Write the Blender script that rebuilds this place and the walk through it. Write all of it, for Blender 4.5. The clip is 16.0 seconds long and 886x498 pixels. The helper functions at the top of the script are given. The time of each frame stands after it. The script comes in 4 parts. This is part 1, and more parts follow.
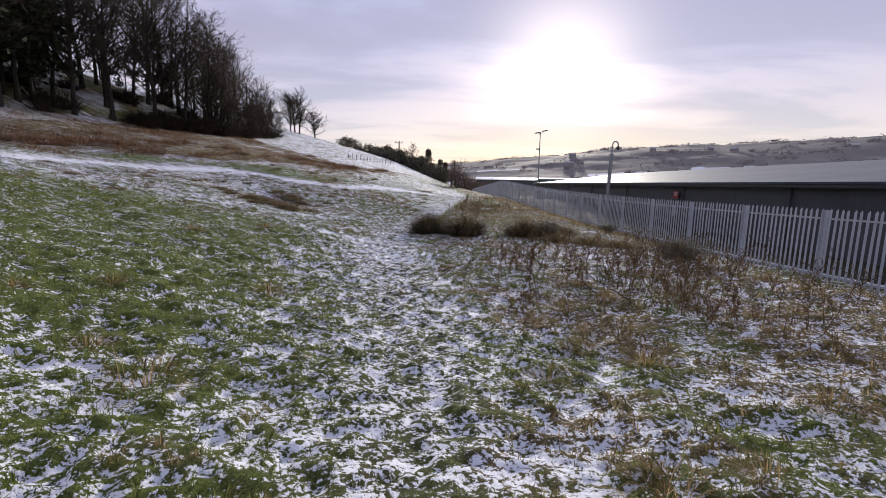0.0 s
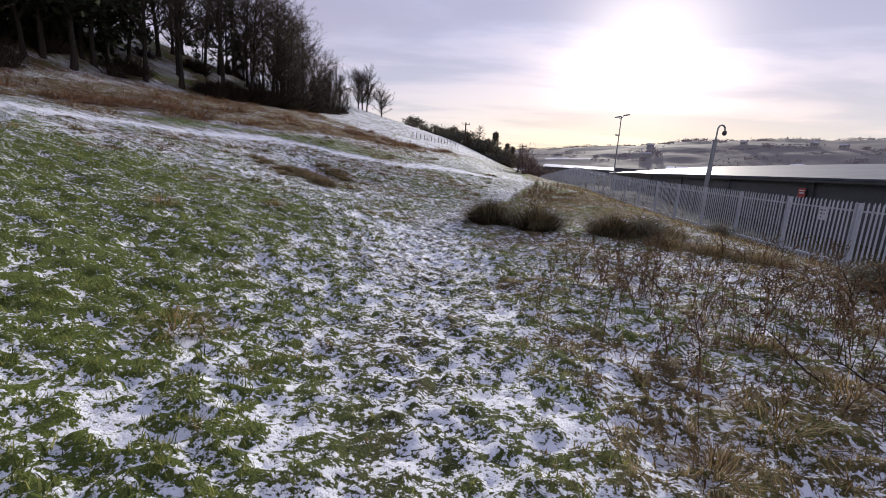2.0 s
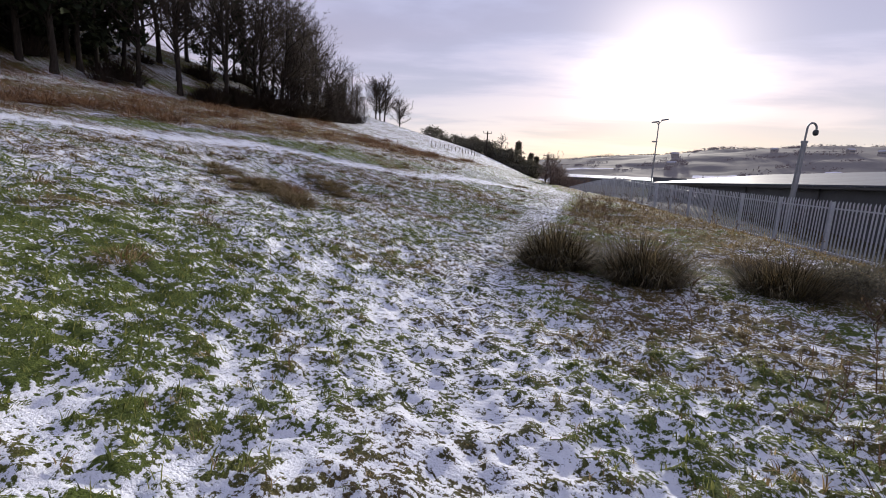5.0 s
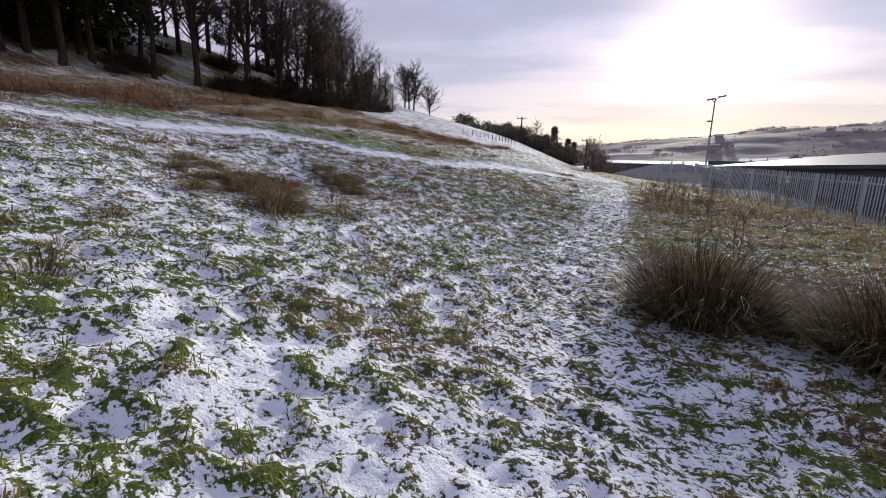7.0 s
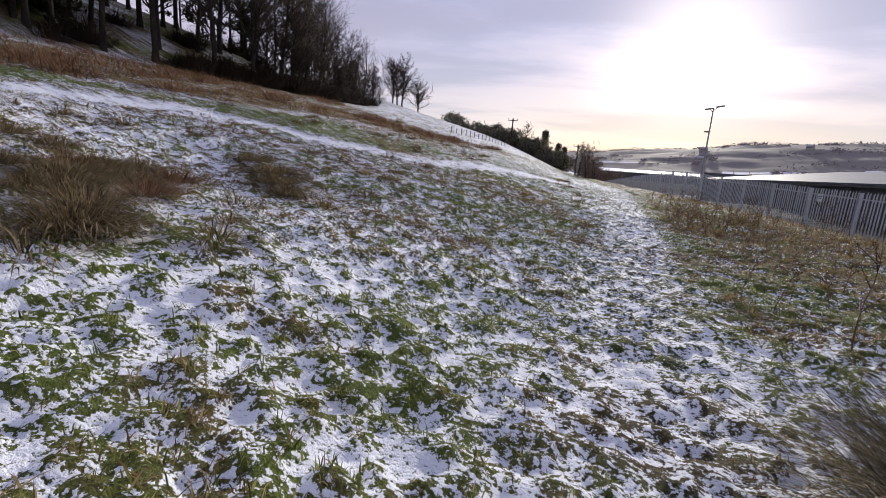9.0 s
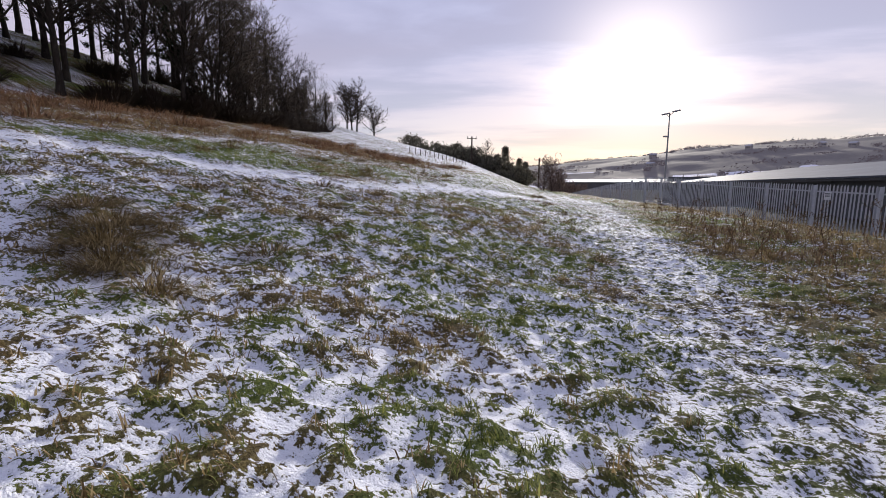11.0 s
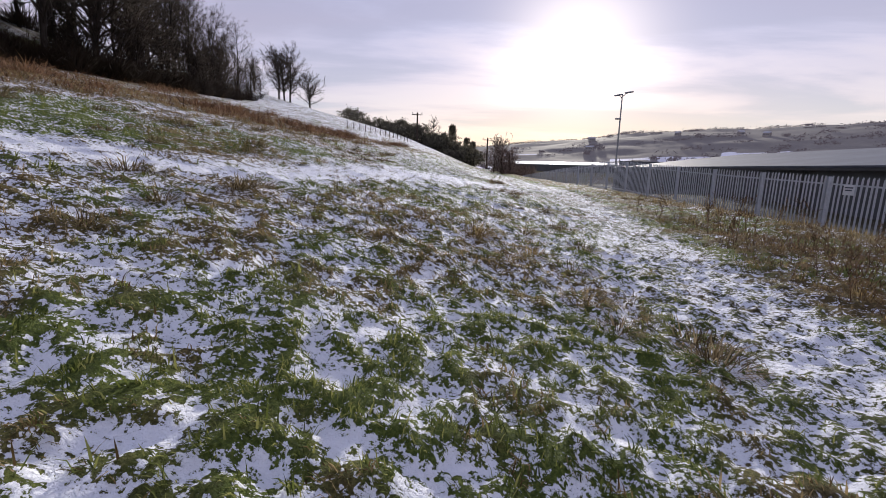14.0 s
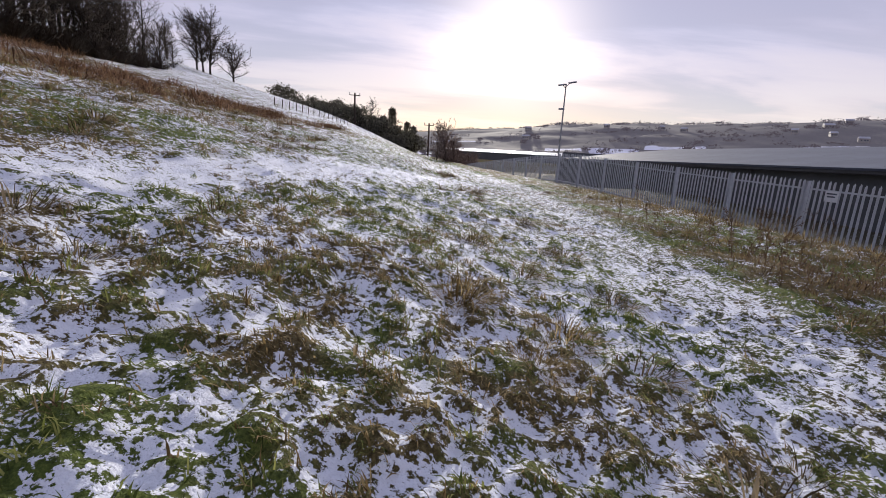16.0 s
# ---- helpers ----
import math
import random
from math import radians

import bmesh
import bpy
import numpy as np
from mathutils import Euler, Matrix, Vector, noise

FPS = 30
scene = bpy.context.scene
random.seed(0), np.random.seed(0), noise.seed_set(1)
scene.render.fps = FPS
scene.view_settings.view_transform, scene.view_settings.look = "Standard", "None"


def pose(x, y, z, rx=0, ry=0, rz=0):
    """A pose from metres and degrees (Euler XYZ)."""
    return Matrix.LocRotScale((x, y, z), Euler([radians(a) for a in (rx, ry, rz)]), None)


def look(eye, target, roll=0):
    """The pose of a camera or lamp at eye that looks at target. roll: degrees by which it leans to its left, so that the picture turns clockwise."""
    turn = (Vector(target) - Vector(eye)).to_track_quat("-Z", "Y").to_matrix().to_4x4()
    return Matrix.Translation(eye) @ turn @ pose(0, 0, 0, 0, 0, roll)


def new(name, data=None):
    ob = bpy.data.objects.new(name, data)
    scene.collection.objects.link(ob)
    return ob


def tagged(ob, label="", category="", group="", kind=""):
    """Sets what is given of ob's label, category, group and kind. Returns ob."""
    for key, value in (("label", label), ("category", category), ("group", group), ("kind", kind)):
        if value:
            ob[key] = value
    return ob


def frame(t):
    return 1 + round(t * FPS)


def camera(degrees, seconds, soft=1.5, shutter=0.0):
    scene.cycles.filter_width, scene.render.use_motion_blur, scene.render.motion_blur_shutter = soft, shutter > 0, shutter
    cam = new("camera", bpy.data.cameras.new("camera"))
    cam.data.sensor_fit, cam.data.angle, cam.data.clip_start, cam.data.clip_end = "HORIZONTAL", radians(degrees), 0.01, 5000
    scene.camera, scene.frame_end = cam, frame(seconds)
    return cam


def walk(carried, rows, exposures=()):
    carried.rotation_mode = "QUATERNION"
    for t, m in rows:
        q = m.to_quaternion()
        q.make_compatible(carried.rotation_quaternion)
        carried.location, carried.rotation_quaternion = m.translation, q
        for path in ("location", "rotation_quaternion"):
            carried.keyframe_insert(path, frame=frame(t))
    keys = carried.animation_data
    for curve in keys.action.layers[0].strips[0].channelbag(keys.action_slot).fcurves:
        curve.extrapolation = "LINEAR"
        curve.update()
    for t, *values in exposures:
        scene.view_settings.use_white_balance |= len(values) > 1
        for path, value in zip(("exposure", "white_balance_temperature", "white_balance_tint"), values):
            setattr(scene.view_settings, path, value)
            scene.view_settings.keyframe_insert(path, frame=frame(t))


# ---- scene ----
cam = camera(91.5, 16.0, soft=0.5)
METRES, EYE, TILT, LEAN, TURN = 25.1, 1.5, 0.0, 0.0, 0.0
ROWS = [
    (0.0, 0.0, 0.0, 0.0, 0.16, -8.66, -1.05),
    (0.5, -0.0016, 0.0321, -0.0018, 1.96, -10.5, -3.48),
    (1.0, 0.0002, 0.0645, -0.0041, 5.42, -11.55, -3.08),
    (1.5, -0.0024, 0.0964, -0.007, 8.88, -11.46, -3.99),
    (2.0, -0.0024, 0.1299, -0.0098, 8.67, -10.97, -3.62),
    (2.5, -0.009, 0.1626, -0.0109, 9.72, -11.65, -4.65),
    (3.0, -0.0129, 0.1961, -0.0121, 10.49, -9.1, -4.07),
    (3.5, -0.0205, 0.2283, -0.0125, 13.94, -9.5, -5.15),
    (4.0, -0.0256, 0.261, -0.0135, 10.3, -8.29, -4.35),
    (4.5, -0.0338, 0.2928, -0.0128, 10.41, -8.95, -3.63),
    (7.0, -0.0796, 0.4496, -0.0153, 15.21, -11.12, -1.71),
    (7.5, -0.0829, 0.482, -0.0166, 14.89, -11.58, -0.7),
    (8.0, -0.0889, 0.5135, -0.0179, 15.29, -10.07, -2.85),
    (10.5, -0.1228, 0.6694, -0.016, 10.03, -12.24, -2.08),
    (11.0, -0.1269, 0.7004, -0.0156, 8.72, -8.04, -0.23),
    (11.5, -0.1308, 0.7308, -0.0161, 5.87, -8.42, -1.83),
    (12.0, -0.1322, 0.7612, -0.0174, 1.47, -8.95, -2.03),
    (12.5, -0.1372, 0.7894, -0.0149, 1.79, -9.84, -2.99),
    (13.0, -0.1387, 0.8181, -0.0136, 1.32, -10.29, -0.54),
    (13.5, -0.1428, 0.8468, -0.0126, 1.71, -10.34, -2.38),
    (14.0, -0.1432, 0.8745, -0.0102, 1.57, -10.63, -1.39),
    (14.5, -0.1473, 0.9012, -0.0078, 1.63, -10.59, -1.84),
    (15.0, -0.1473, 0.9283, -0.0063, 0.82, -10.93, -2.35),
    (15.5, -0.1517, 0.9554, -0.0039, -0.16, -10.82, -2.59),
    (16.0, -0.153, 0.9809, -0.0031, -6.36, -12.23, -3.08),
]
walk(cam, [(t, pose(0, 0, EYE, TILT, LEAN, TURN) @ pose(METRES * x, METRES * y, METRES * z, 90 + pitch, roll, yaw)) for t, x, y, z, yaw, pitch, roll in ROWS])

# ---- light ----
SUN_AZ, SUN_EL = 14.5, 14.0      # degrees right of the first view, degrees up
SUN_DIR = Vector((math.sin(radians(SUN_AZ)) * math.cos(radians(SUN_EL)),
                  math.cos(radians(SUN_AZ)) * math.cos(radians(SUN_EL)), math.sin(radians(SUN_EL))))


def build_world():
    w = bpy.data.worlds.new("winter_sky")
    scene.world = w
    w.use_nodes = True
    nt = w.node_tree
    nt.nodes.clear()
    N, L = nt.nodes.new, nt.links.new
    out = N("ShaderNodeOutputWorld")
    sky = N("ShaderNodeTexSky")
    sky.sky_type, sky.sun_disc = "NISHITA", False
    sky.sun_elevation, sky.sun_rotation = radians(SUN_EL), radians(SUN_AZ)
    sky.dust_density, sky.air_density = 0.0, 1.0
    bg = N("ShaderNodeBackground")
    bg.inputs[1].default_value = 0.05
    L(sky.outputs[0], bg.inputs[0])
    tc = N("ShaderNodeTexCoord")
    sep = N("ShaderNodeSeparateXYZ")
    L(tc.outputs["Generated"], sep.inputs[0])

    def m(op, a, b=None, c=None):
        n = N("ShaderNodeMath")
        n.operation = op
        for i, v in enumerate((a, b, c)):
            if v is None:
                continue
            if isinstance(v, (int, float)):
                n.inputs[i].default_value = v
            else:
                L(v, n.inputs[i])
        return n.outputs[0]

    def mix(kind, fac, a, b):
        n = N("ShaderNodeMix")
        n.data_type, n.blend_type = "RGBA", kind
        for s, v in ((n.inputs[0], fac), (n.inputs[6], a), (n.inputs[7], b)):
            if isinstance(v, (int, float)):
                s.default_value = v
            elif isinstance(v, tuple):
                s.default_value = (*v, 1)
            else:
                L(v, s)
        return n.outputs[2]

    z = sep.outputs[2]
    ramp = N("ShaderNodeValToRGB")
    L(m("MAXIMUM", z, 0.0), ramp.inputs[0])
    e = ramp.color_ramp.elements
    e[0].position, e[0].color = 0.0, (0.88, 0.54, 0.54, 1)
    e[1].position, e[1].color = 1.0, (0.58, 0.74, 1.18, 1)
    for p, c in ((0.08, (0.89, 0.61, 0.68, 1)), (0.22, (0.79, 0.63, 0.82, 1)), (0.45, (0.66, 0.66, 0.98, 1))):
        k = e.new(p)
        k.color = c
    # cloud sheet, seen in perspective from below
    den = m("ADD", m("ABSOLUTE", z), 0.07)
    comb = N("ShaderNodeCombineXYZ")
    L(m("DIVIDE", sep.outputs[0], den), comb.inputs[0])
    L(m("DIVIDE", sep.outputs[1], den), comb.inputs[1])
    mp = N("ShaderNodeMapping")
    mp.inputs["Rotation"].default_value = (0, 0, radians(-24))
    mp.inputs["Scale"].default_value = (0.34, 0.75, 1)
    L(comb.outputs[0], mp.inputs[0])
    nz = N("ShaderNodeTexNoise")
    nz.inputs["Scale"].default_value, nz.inputs["Detail"].default_value = 1.05, 7
    nz.inputs["Roughness"].default_value, nz.inputs["Distortion"].default_value = 0.52, 0.35
    L(mp.outputs[0], nz.inputs[0])
    cl = N("ShaderNodeMapRange")
    cl.interpolation_type = "SMOOTHSTEP"
    cl.inputs[1].default_value, cl.inputs[2].default_value = 0.45, 0.62
    L(nz.outputs[0], cl.inputs[0])
    # closeness to the sun
    dot = N("ShaderNodeVectorMath")
    dot.operation = "DOT_PRODUCT"
    L(tc.outputs["Generated"], dot.inputs[0])
    dot.inputs[1].default_value = SUN_DIR
    away = m("SUBTRACT", 1.0, dot.outputs["Value"])
    wide = m("EXPONENT", m("MULTIPLY", away, -20.0))
    near = m("EXPONENT", m("MULTIPLY", away, -130.0))
    # warm band low under the sun
    low = m("EXPONENT", m("MULTIPLY", m("MULTIPLY", z, z), -55.0))
    warm = m("MULTIPLY", m("EXPONENT", m("MULTIPLY", away, -16.0)), low)
    col = mix("MIX", m("MULTIPLY", cl.outputs[0], 0.55), ramp.outputs[0], (1.0, 0.77, 0.82))
    shade = N("ShaderNodeMapRange")
    shade.interpolation_type = "SMOOTHSTEP"
    shade.inputs[1].default_value, shade.inputs[2].default_value = 0.53, 0.40
    L(nz.outputs[0], shade.inputs[0])
    col = mix("MIX", m("MULTIPLY", shade.outputs[0], 0.75), col, (0.52, 0.41, 0.56))
    col = mix("ADD", m("MULTIPLY", wide, m("ADD", 0.13, m("MULTIPLY", cl.outputs[0], 0.42))), col, (1.0, 0.74, 0.58))
    col = mix("MIX", m("MINIMUM", m("MULTIPLY", warm, 1.0), 0.9), col, (1.6, 0.90, 0.50))
    col = mix("ADD", m("MULTIPLY", m("MULTIPLY", near, m("MINIMUM", m("ADD", m("MULTIPLY", z, 4.5), 0.12), 1.0)), m("ADD", 0.75, m("MULTIPLY", cl.outputs[0], 0.7))), col, (1.75, 1.45, 1.15))
    mp2 = N("ShaderNodeMapping")
    mp2.inputs["Rotation"].default_value = (0, 0, radians(-14))
    mp2.inputs["Scale"].default_value = (0.10, 0.42, 1)
    L(comb.outputs[0], mp2.inputs[0])
    nz2 = N("ShaderNodeTexNoise")
    nz2.inputs["Scale"].default_value, nz2.inputs["Detail"].default_value = 1.3, 5
    L(mp2.outputs[0], nz2.inputs[0])
    st = N("ShaderNodeMapRange")
    st.interpolation_type = "SMOOTHSTEP"
    st.inputs[1].default_value, st.inputs[2].default_value = 0.50, 0.64
    L(nz2.outputs[0], st.inputs[0])
    band = m("MULTIPLY", m("EXPONENT", m("MULTIPLY", m("MULTIPLY", z, z), -14.0)), m("SUBTRACT", 1.0, m("MULTIPLY", near, 0.9)))
    col = mix("MIX", m("MULTIPLY", m("MULTIPLY", st.outputs[0], band), 0.65), col, (0.70, 0.48, 0.58))
    bg2 = N("ShaderNodeBackground")
    bg2.inputs[1].default_value = 0.60
    L(col, bg2.inputs[0])
    add = N("ShaderNodeAddShader")
    L(bg.outputs[0], add.inputs[0])
    L(bg2.outputs[0], add.inputs[1])
    L(add.outputs[0], out.inputs[0])
    sun = bpy.data.lights.new("sun", "SUN")
    sun.energy, sun.angle, sun.color = 4.6, radians(2.5), (1.0, 0.93, 0.83)
    ob = new("sun", sun)
    ob.matrix_world = look((SUN_DIR * 60), (0, 0, 0))


build_world()


# ---- materials ----
def material(name):
    mat = bpy.data.materials.new(name)
    mat.use_nodes = True
    nt = mat.node_tree
    b = nt.nodes["Principled BSDF"]
    return mat, nt, b


def add_noise(nt, scale, detail=4, rough=0.55, coord="Object", stretch=None):
    tc = nt.nodes.new("ShaderNodeTexCoord")
    n = nt.nodes.new("ShaderNodeTexNoise")
    n.inputs["Scale"].default_value, n.inputs["Detail"].default_value, n.inputs["Roughness"].default_value = scale, detail, rough
    if stretch:
        mp = nt.nodes.new("ShaderNodeMapping")
        mp.inputs["Scale"].default_value = stretch
        nt.links.new(tc.outputs[coord], mp.inputs[0])
        nt.links.new(mp.outputs[0], n.inputs[0])
    else:
        nt.links.new(tc.outputs[coord], n.inputs[0])
    return n.outputs[0]


def add_ramp(nt, source, stops):
    r = nt.nodes.new("ShaderNodeValToRGB")
    e = r.color_ramp.elements
    e[0].position, e[0].color = stops[0][0], (*stops[0][1], 1)
    e[1].position, e[1].color = stops[-1][0], (*stops[-1][1], 1)
    for p, c in stops[1:-1]:
        e.new(p).color = (*c, 1)
    nt.links.new(source, r.inputs[0])
    return r.outputs[0]


def add_mix(nt, fac, a, b, kind="MIX"):
    n = nt.nodes.new("ShaderNodeMix")
    n.data_type, n.blend_type = "RGBA", kind
    for s, v in ((n.inputs[0], fac), (n.inputs[6], a), (n.inputs[7], b)):
        if isinstance(v, (int, float)):
            s.default_value = v
        elif isinstance(v, tuple):
            s.default_value = (*v, 1)
        else:
            nt.links.new(v, s)
    return n.outputs[2]


def add_math(nt, op, a, b=0.0, clamp=False):
    n = nt.nodes.new("ShaderNodeMath")
    n.operation, n.use_clamp = op, clamp
    for i, v in enumerate((a, b)):
        if isinstance(v, (int, float)):
            n.inputs[i].default_value = v
        else:
            nt.links.new(v, n.inputs[i])
    return n.outputs[0]


def add_range(nt, v, a, b, lo=0.0, hi=1.0):
    n = nt.nodes.new("ShaderNodeMapRange")
    n.interpolation_type = "SMOOTHSTEP"
    for i, k in enumerate((a, b, lo, hi)):
        n.inputs[i + 1].default_value = k
    nt.links.new(v, n.inputs[0])
    return n.outputs[0]


def add_bump(nt, b, height, strength, dist):
    n = nt.nodes.new("ShaderNodeBump")
    n.inputs["Strength"].default_value, n.inputs["Distance"].default_value = strength, dist
    nt.links.new(height, n.inputs["Height"])
    nt.links.new(n.outputs[0], b.inputs["Normal"])


def simple(name, stops, scale, rough, metal=0.0, bump=0.3, dist=0.01, stretch=None, random_tone=0.0, translucent=0.0):
    """Noise-mottled surface: colour ramp over coarse and fine noise, with relief."""
    mat, nt, b = material(name)
    n1 = add_noise(nt, scale, 5, 0.6, stretch=stretch)
    n2 = add_noise(nt, scale * 9, 3, 0.6, stretch=stretch)
    f = add_math(nt, "ADD", add_math(nt, "MULTIPLY", n1, 0.65), add_math(nt, "MULTIPLY", n2, 0.35))
    if random_tone:
        oi = nt.nodes.new("ShaderNodeNewGeometry")
        f = add_math(nt, "ADD", f, add_math(nt, "MULTIPLY", add_math(nt, "SUBTRACT", oi.outputs["Random Per Island"], 0.5), random_tone))
    col = add_ramp(nt, f, stops)
    nt.links.new(col, b.inputs["Base Color"])
    b.inputs["Roughness"].default_value, b.inputs["Metallic"].default_value = rough, metal
    if rough > 0.8:
        b.inputs["Specular IOR Level"].default_value = 0.15
    if bump:
        add_bump(nt, b, f, bump, dist)
    if translucent:
        tr = nt.nodes.new("ShaderNodeBsdfTranslucent")
        nt.links.new(col, tr.inputs[0])
        mx = nt.nodes.new("ShaderNodeMixShader")
        mx.inputs[0].default_value = translucent
        nt.links.new(b.outputs[0], mx.inputs[1])
        nt.links.new(tr.outputs[0], mx.inputs[2])
        nt.links.new(mx.outputs[0], nt.nodes["Material Output"].inputs[0])
    return mat


def ground_material():
    mat, nt, b = material("snowy_grass")

    def attr(n):
        a = nt.nodes.new("ShaderNodeAttribute")
        a.attribute_name = n
        return a.outputs["Fac"]
    fine = add_noise(nt, 23, 5, 0.62, stretch=(1.0, 1.25, 0.6))
    mid = add_noise(nt, 7, 4, 0.6)
    big = add_noise(nt, 0.8, 3, 0.5)
    s = add_math(nt, "ADD", attr("snow"), add_math(nt, "MULTIPLY", add_math(nt, "SUBTRACT", fine, 0.5), 6.0))
    s = add_math(nt, "ADD", s, add_math(nt, "MULTIPLY", add_math(nt, "SUBTRACT", mid, 0.5), 0.5))
    speck = add_noise(nt, 75, 3, 0.7)
    s = add_math(nt, "ADD", s, add_math(nt, "MULTIPLY", add_math(nt, "SUBTRACT", speck, 0.5), 2.6))
    snow = add_range(nt, s, 0.38, 0.60)
    blades = add_noise(nt, 1.0, 4, 0.7, stretch=(60, 60, 14))
    green = add_ramp(nt, blades, [(0.25, (0.03, 0.042, 0.009)), (0.5, (0.11, 0.15, 0.028)), (0.75, (0.24, 0.285, 0.066))])
    brown = add_ramp(nt, blades, [(0.25, (0.038, 0.027, 0.012)), (0.5, (0.14, 0.105, 0.042)), (0.75, (0.31, 0.24, 0.10))])
    d = add_math(nt, "ADD", attr("dry"), add_math(nt, "MULTIPLY", add_math(nt, "SUBTRACT", big, 0.5), 0.9))
    d = add_math(nt, "ADD", d, add_math(nt, "MULTIPLY", add_math(nt, "SUBTRACT", mid, 0.5), 0.6))
    grass = add_mix(nt, add_range(nt, d, 0.2, 0.8), green, brown)
    white = add_ramp(nt, add_math(nt, "ADD", add_math(nt, "MULTIPLY", fine, 0.6), add_math(nt, "MULTIPLY", speck, 0.4)), [(0.30, (0.62, 0.64, 0.69)), (0.46, (0.83, 0.85, 0.90)), (0.75, (0.89, 0.90, 0.93))])
    mud = add_ramp(nt, fine, [(0.3, (0.03, 0.026, 0.016)), (0.7, (0.10, 0.085, 0.05))])
    grass = add_mix(nt, add_math(nt, "MULTIPLY", attr("trod"), 0.5), grass, mud)
    nt.links.new(add_mix(nt, snow, grass, white), b.inputs["Base Color"])
    nt.links.new(add_range(nt, snow, 0.0, 1.0, 0.9, 0.8), b.inputs["Roughness"])
    b.inputs["Specular IOR Level"].default_value = 0.2
    h = add_math(nt, "ADD", add_math(nt, "MULTIPLY", snow, 0.5), add_math(nt, "MULTIPLY", add_math(nt, "SUBTRACT", 1.0, snow), blades))
    rough = add_range(nt, snow, 0.0, 1.0, 0.8, 0.58)
    h = add_math(nt, "ADD", h, add_math(nt, "MULTIPLY", fine, rough))
    h = add_math(nt, "ADD", h, add_math(nt, "MULTIPLY", speck, add_math(nt, "MULTIPLY", rough, 0.5)))
    add_bump(nt, b, h, 1.0, 0.05)
    return mat


MAT_GROUND = ground_material()
MAT_BARK = simple("bark", [(0.3, (0.012, 0.010, 0.008)), (0.5, (0.032, 0.027, 0.022)), (0.75, (0.07, 0.06, 0.05))], 3, 0.9, bump=0.6, dist=0.03, stretch=(3, 3, 0.6))
MAT_TWIG = simple("twigs", [(0.3, (0.022, 0.016, 0.012)), (0.7, (0.065, 0.05, 0.04))], 2, 0.9, bump=0)
MAT_IVY = simple("dark_leaves", [(0.3, (0.010, 0.014, 0.008)), (0.55, (0.022, 0.029, 0.014)), (0.8, (0.042, 0.05, 0.024))], 1.2, 0.95, bump=0, random_tone=0.5)
# needle tone lightened to put the hillside's haze into the colour
MAT_NEEDLE = simple("needles", [(0.3, (0.07, 0.065, 0.052)), (0.55, (0.15, 0.14, 0.10)), (0.8, (0.23, 0.215, 0.16))], 1.0, 0.95, bump=0, random_tone=0.5, translucent=0.3)
MAT_BRACKEN = simple("bracken", [(0.2, (0.05, 0.027, 0.017)), (0.5, (0.19, 0.105, 0.06)), (0.8, (0.38, 0.235, 0.135))], 0.5, 0.9, bump=0, random_tone=0.7, translucent=0.3)
MAT_DEAD = simple("dead_grass", [(0.2, (0.055, 0.04, 0.02)), (0.5, (0.17, 0.125, 0.062)), (0.8, (0.36, 0.28, 0.16))], 1.0, 0.9, bump=0, random_tone=0.8, translucent=0.3)
MAT_RUSH = simple("rush", [(0.2, (0.03, 0.027, 0.018)), (0.5, (0.085, 0.07, 0.042)), (0.8, (0.24, 0.195, 0.115))], 1.5, 0.9, bump=0, random_tone=0.8, translucent=0.05)
MAT_WEED = simple("dead_stalks", [(0.25, (0.055, 0.034, 0.02)), (0.5, (0.14, 0.088, 0.05)), (0.8, (0.28, 0.19, 0.11))], 2.0, 0.85, bump=0, random_tone=0.6, translucent=0.25)
MAT_STRAW = simple("straw", [(0.2, (0.09, 0.06, 0.024)), (0.5, (0.27, 0.19, 0.08)), (0.8, (0.48, 0.37, 0.19))], 1.0, 0.9, bump=0, random_tone=0.8, translucent=0.42)
MAT_BLADE = simple("grass_blades", [(0.15, (0.045, 0.060, 0.014)), (0.5, (0.15, 0.185, 0.042)), (0.85, (0.36, 0.36, 0.11))], 0.7, 0.85, bump=0, random_tone=0.8, translucent=0.45)
MAT_STEEL = simple("galvanised_steel", [(0.3, (0.40, 0.42, 0.46)), (0.6, (0.52, 0.54, 0.58)), (0.8, (0.62, 0.64, 0.68))], 6, 0.5, metal=0.25, bump=0.1, dist=0.002)
MAT_LAMPSTEEL = simple("lamp_post_steel", [(0.3, (0.20, 0.21, 0.22)), (0.7, (0.33, 0.34, 0.36))], 5, 0.5, metal=0.5, bump=0.1, dist=0.003)
MAT_WALL = simple("dark_cladding", [(0.3, (0.045, 0.05, 0.055)), (0.7, (0.085, 0.09, 0.10))], 0.6, 0.6, bump=0.15, dist=0.01)
MAT_ROOF = simple("roof_sheet", [(0.3, (0.04, 0.05, 0.07)), (0.5, (0.065, 0.075, 0.10)), (0.75, (0.10, 0.115, 0.145))], 0.25, 0.6, bump=0.2, dist=0.01)
MAT_GUTTER = simple("gutter", [(0.3, (0.02, 0.02, 0.022)), (0.7, (0.045, 0.045, 0.05))], 3, 0.5, bump=0.1)
MAT_POLEWOOD = simple("creosoted_wood", [(0.3, (0.025, 0.02, 0.015)), (0.7, (0.08, 0.06, 0.045))], 4, 0.85, bump=0.4, stretch=(3, 3, 0.4))
# scrub brown lightened too, with hazy air put into its colour
MAT_SCRUB = simple("scrub_twigs", [(0.3, (0.09, 0.065, 0.055)), (0.7, (0.22, 0.16, 0.13))], 2, 0.95, bump=0, random_tone=0.4)
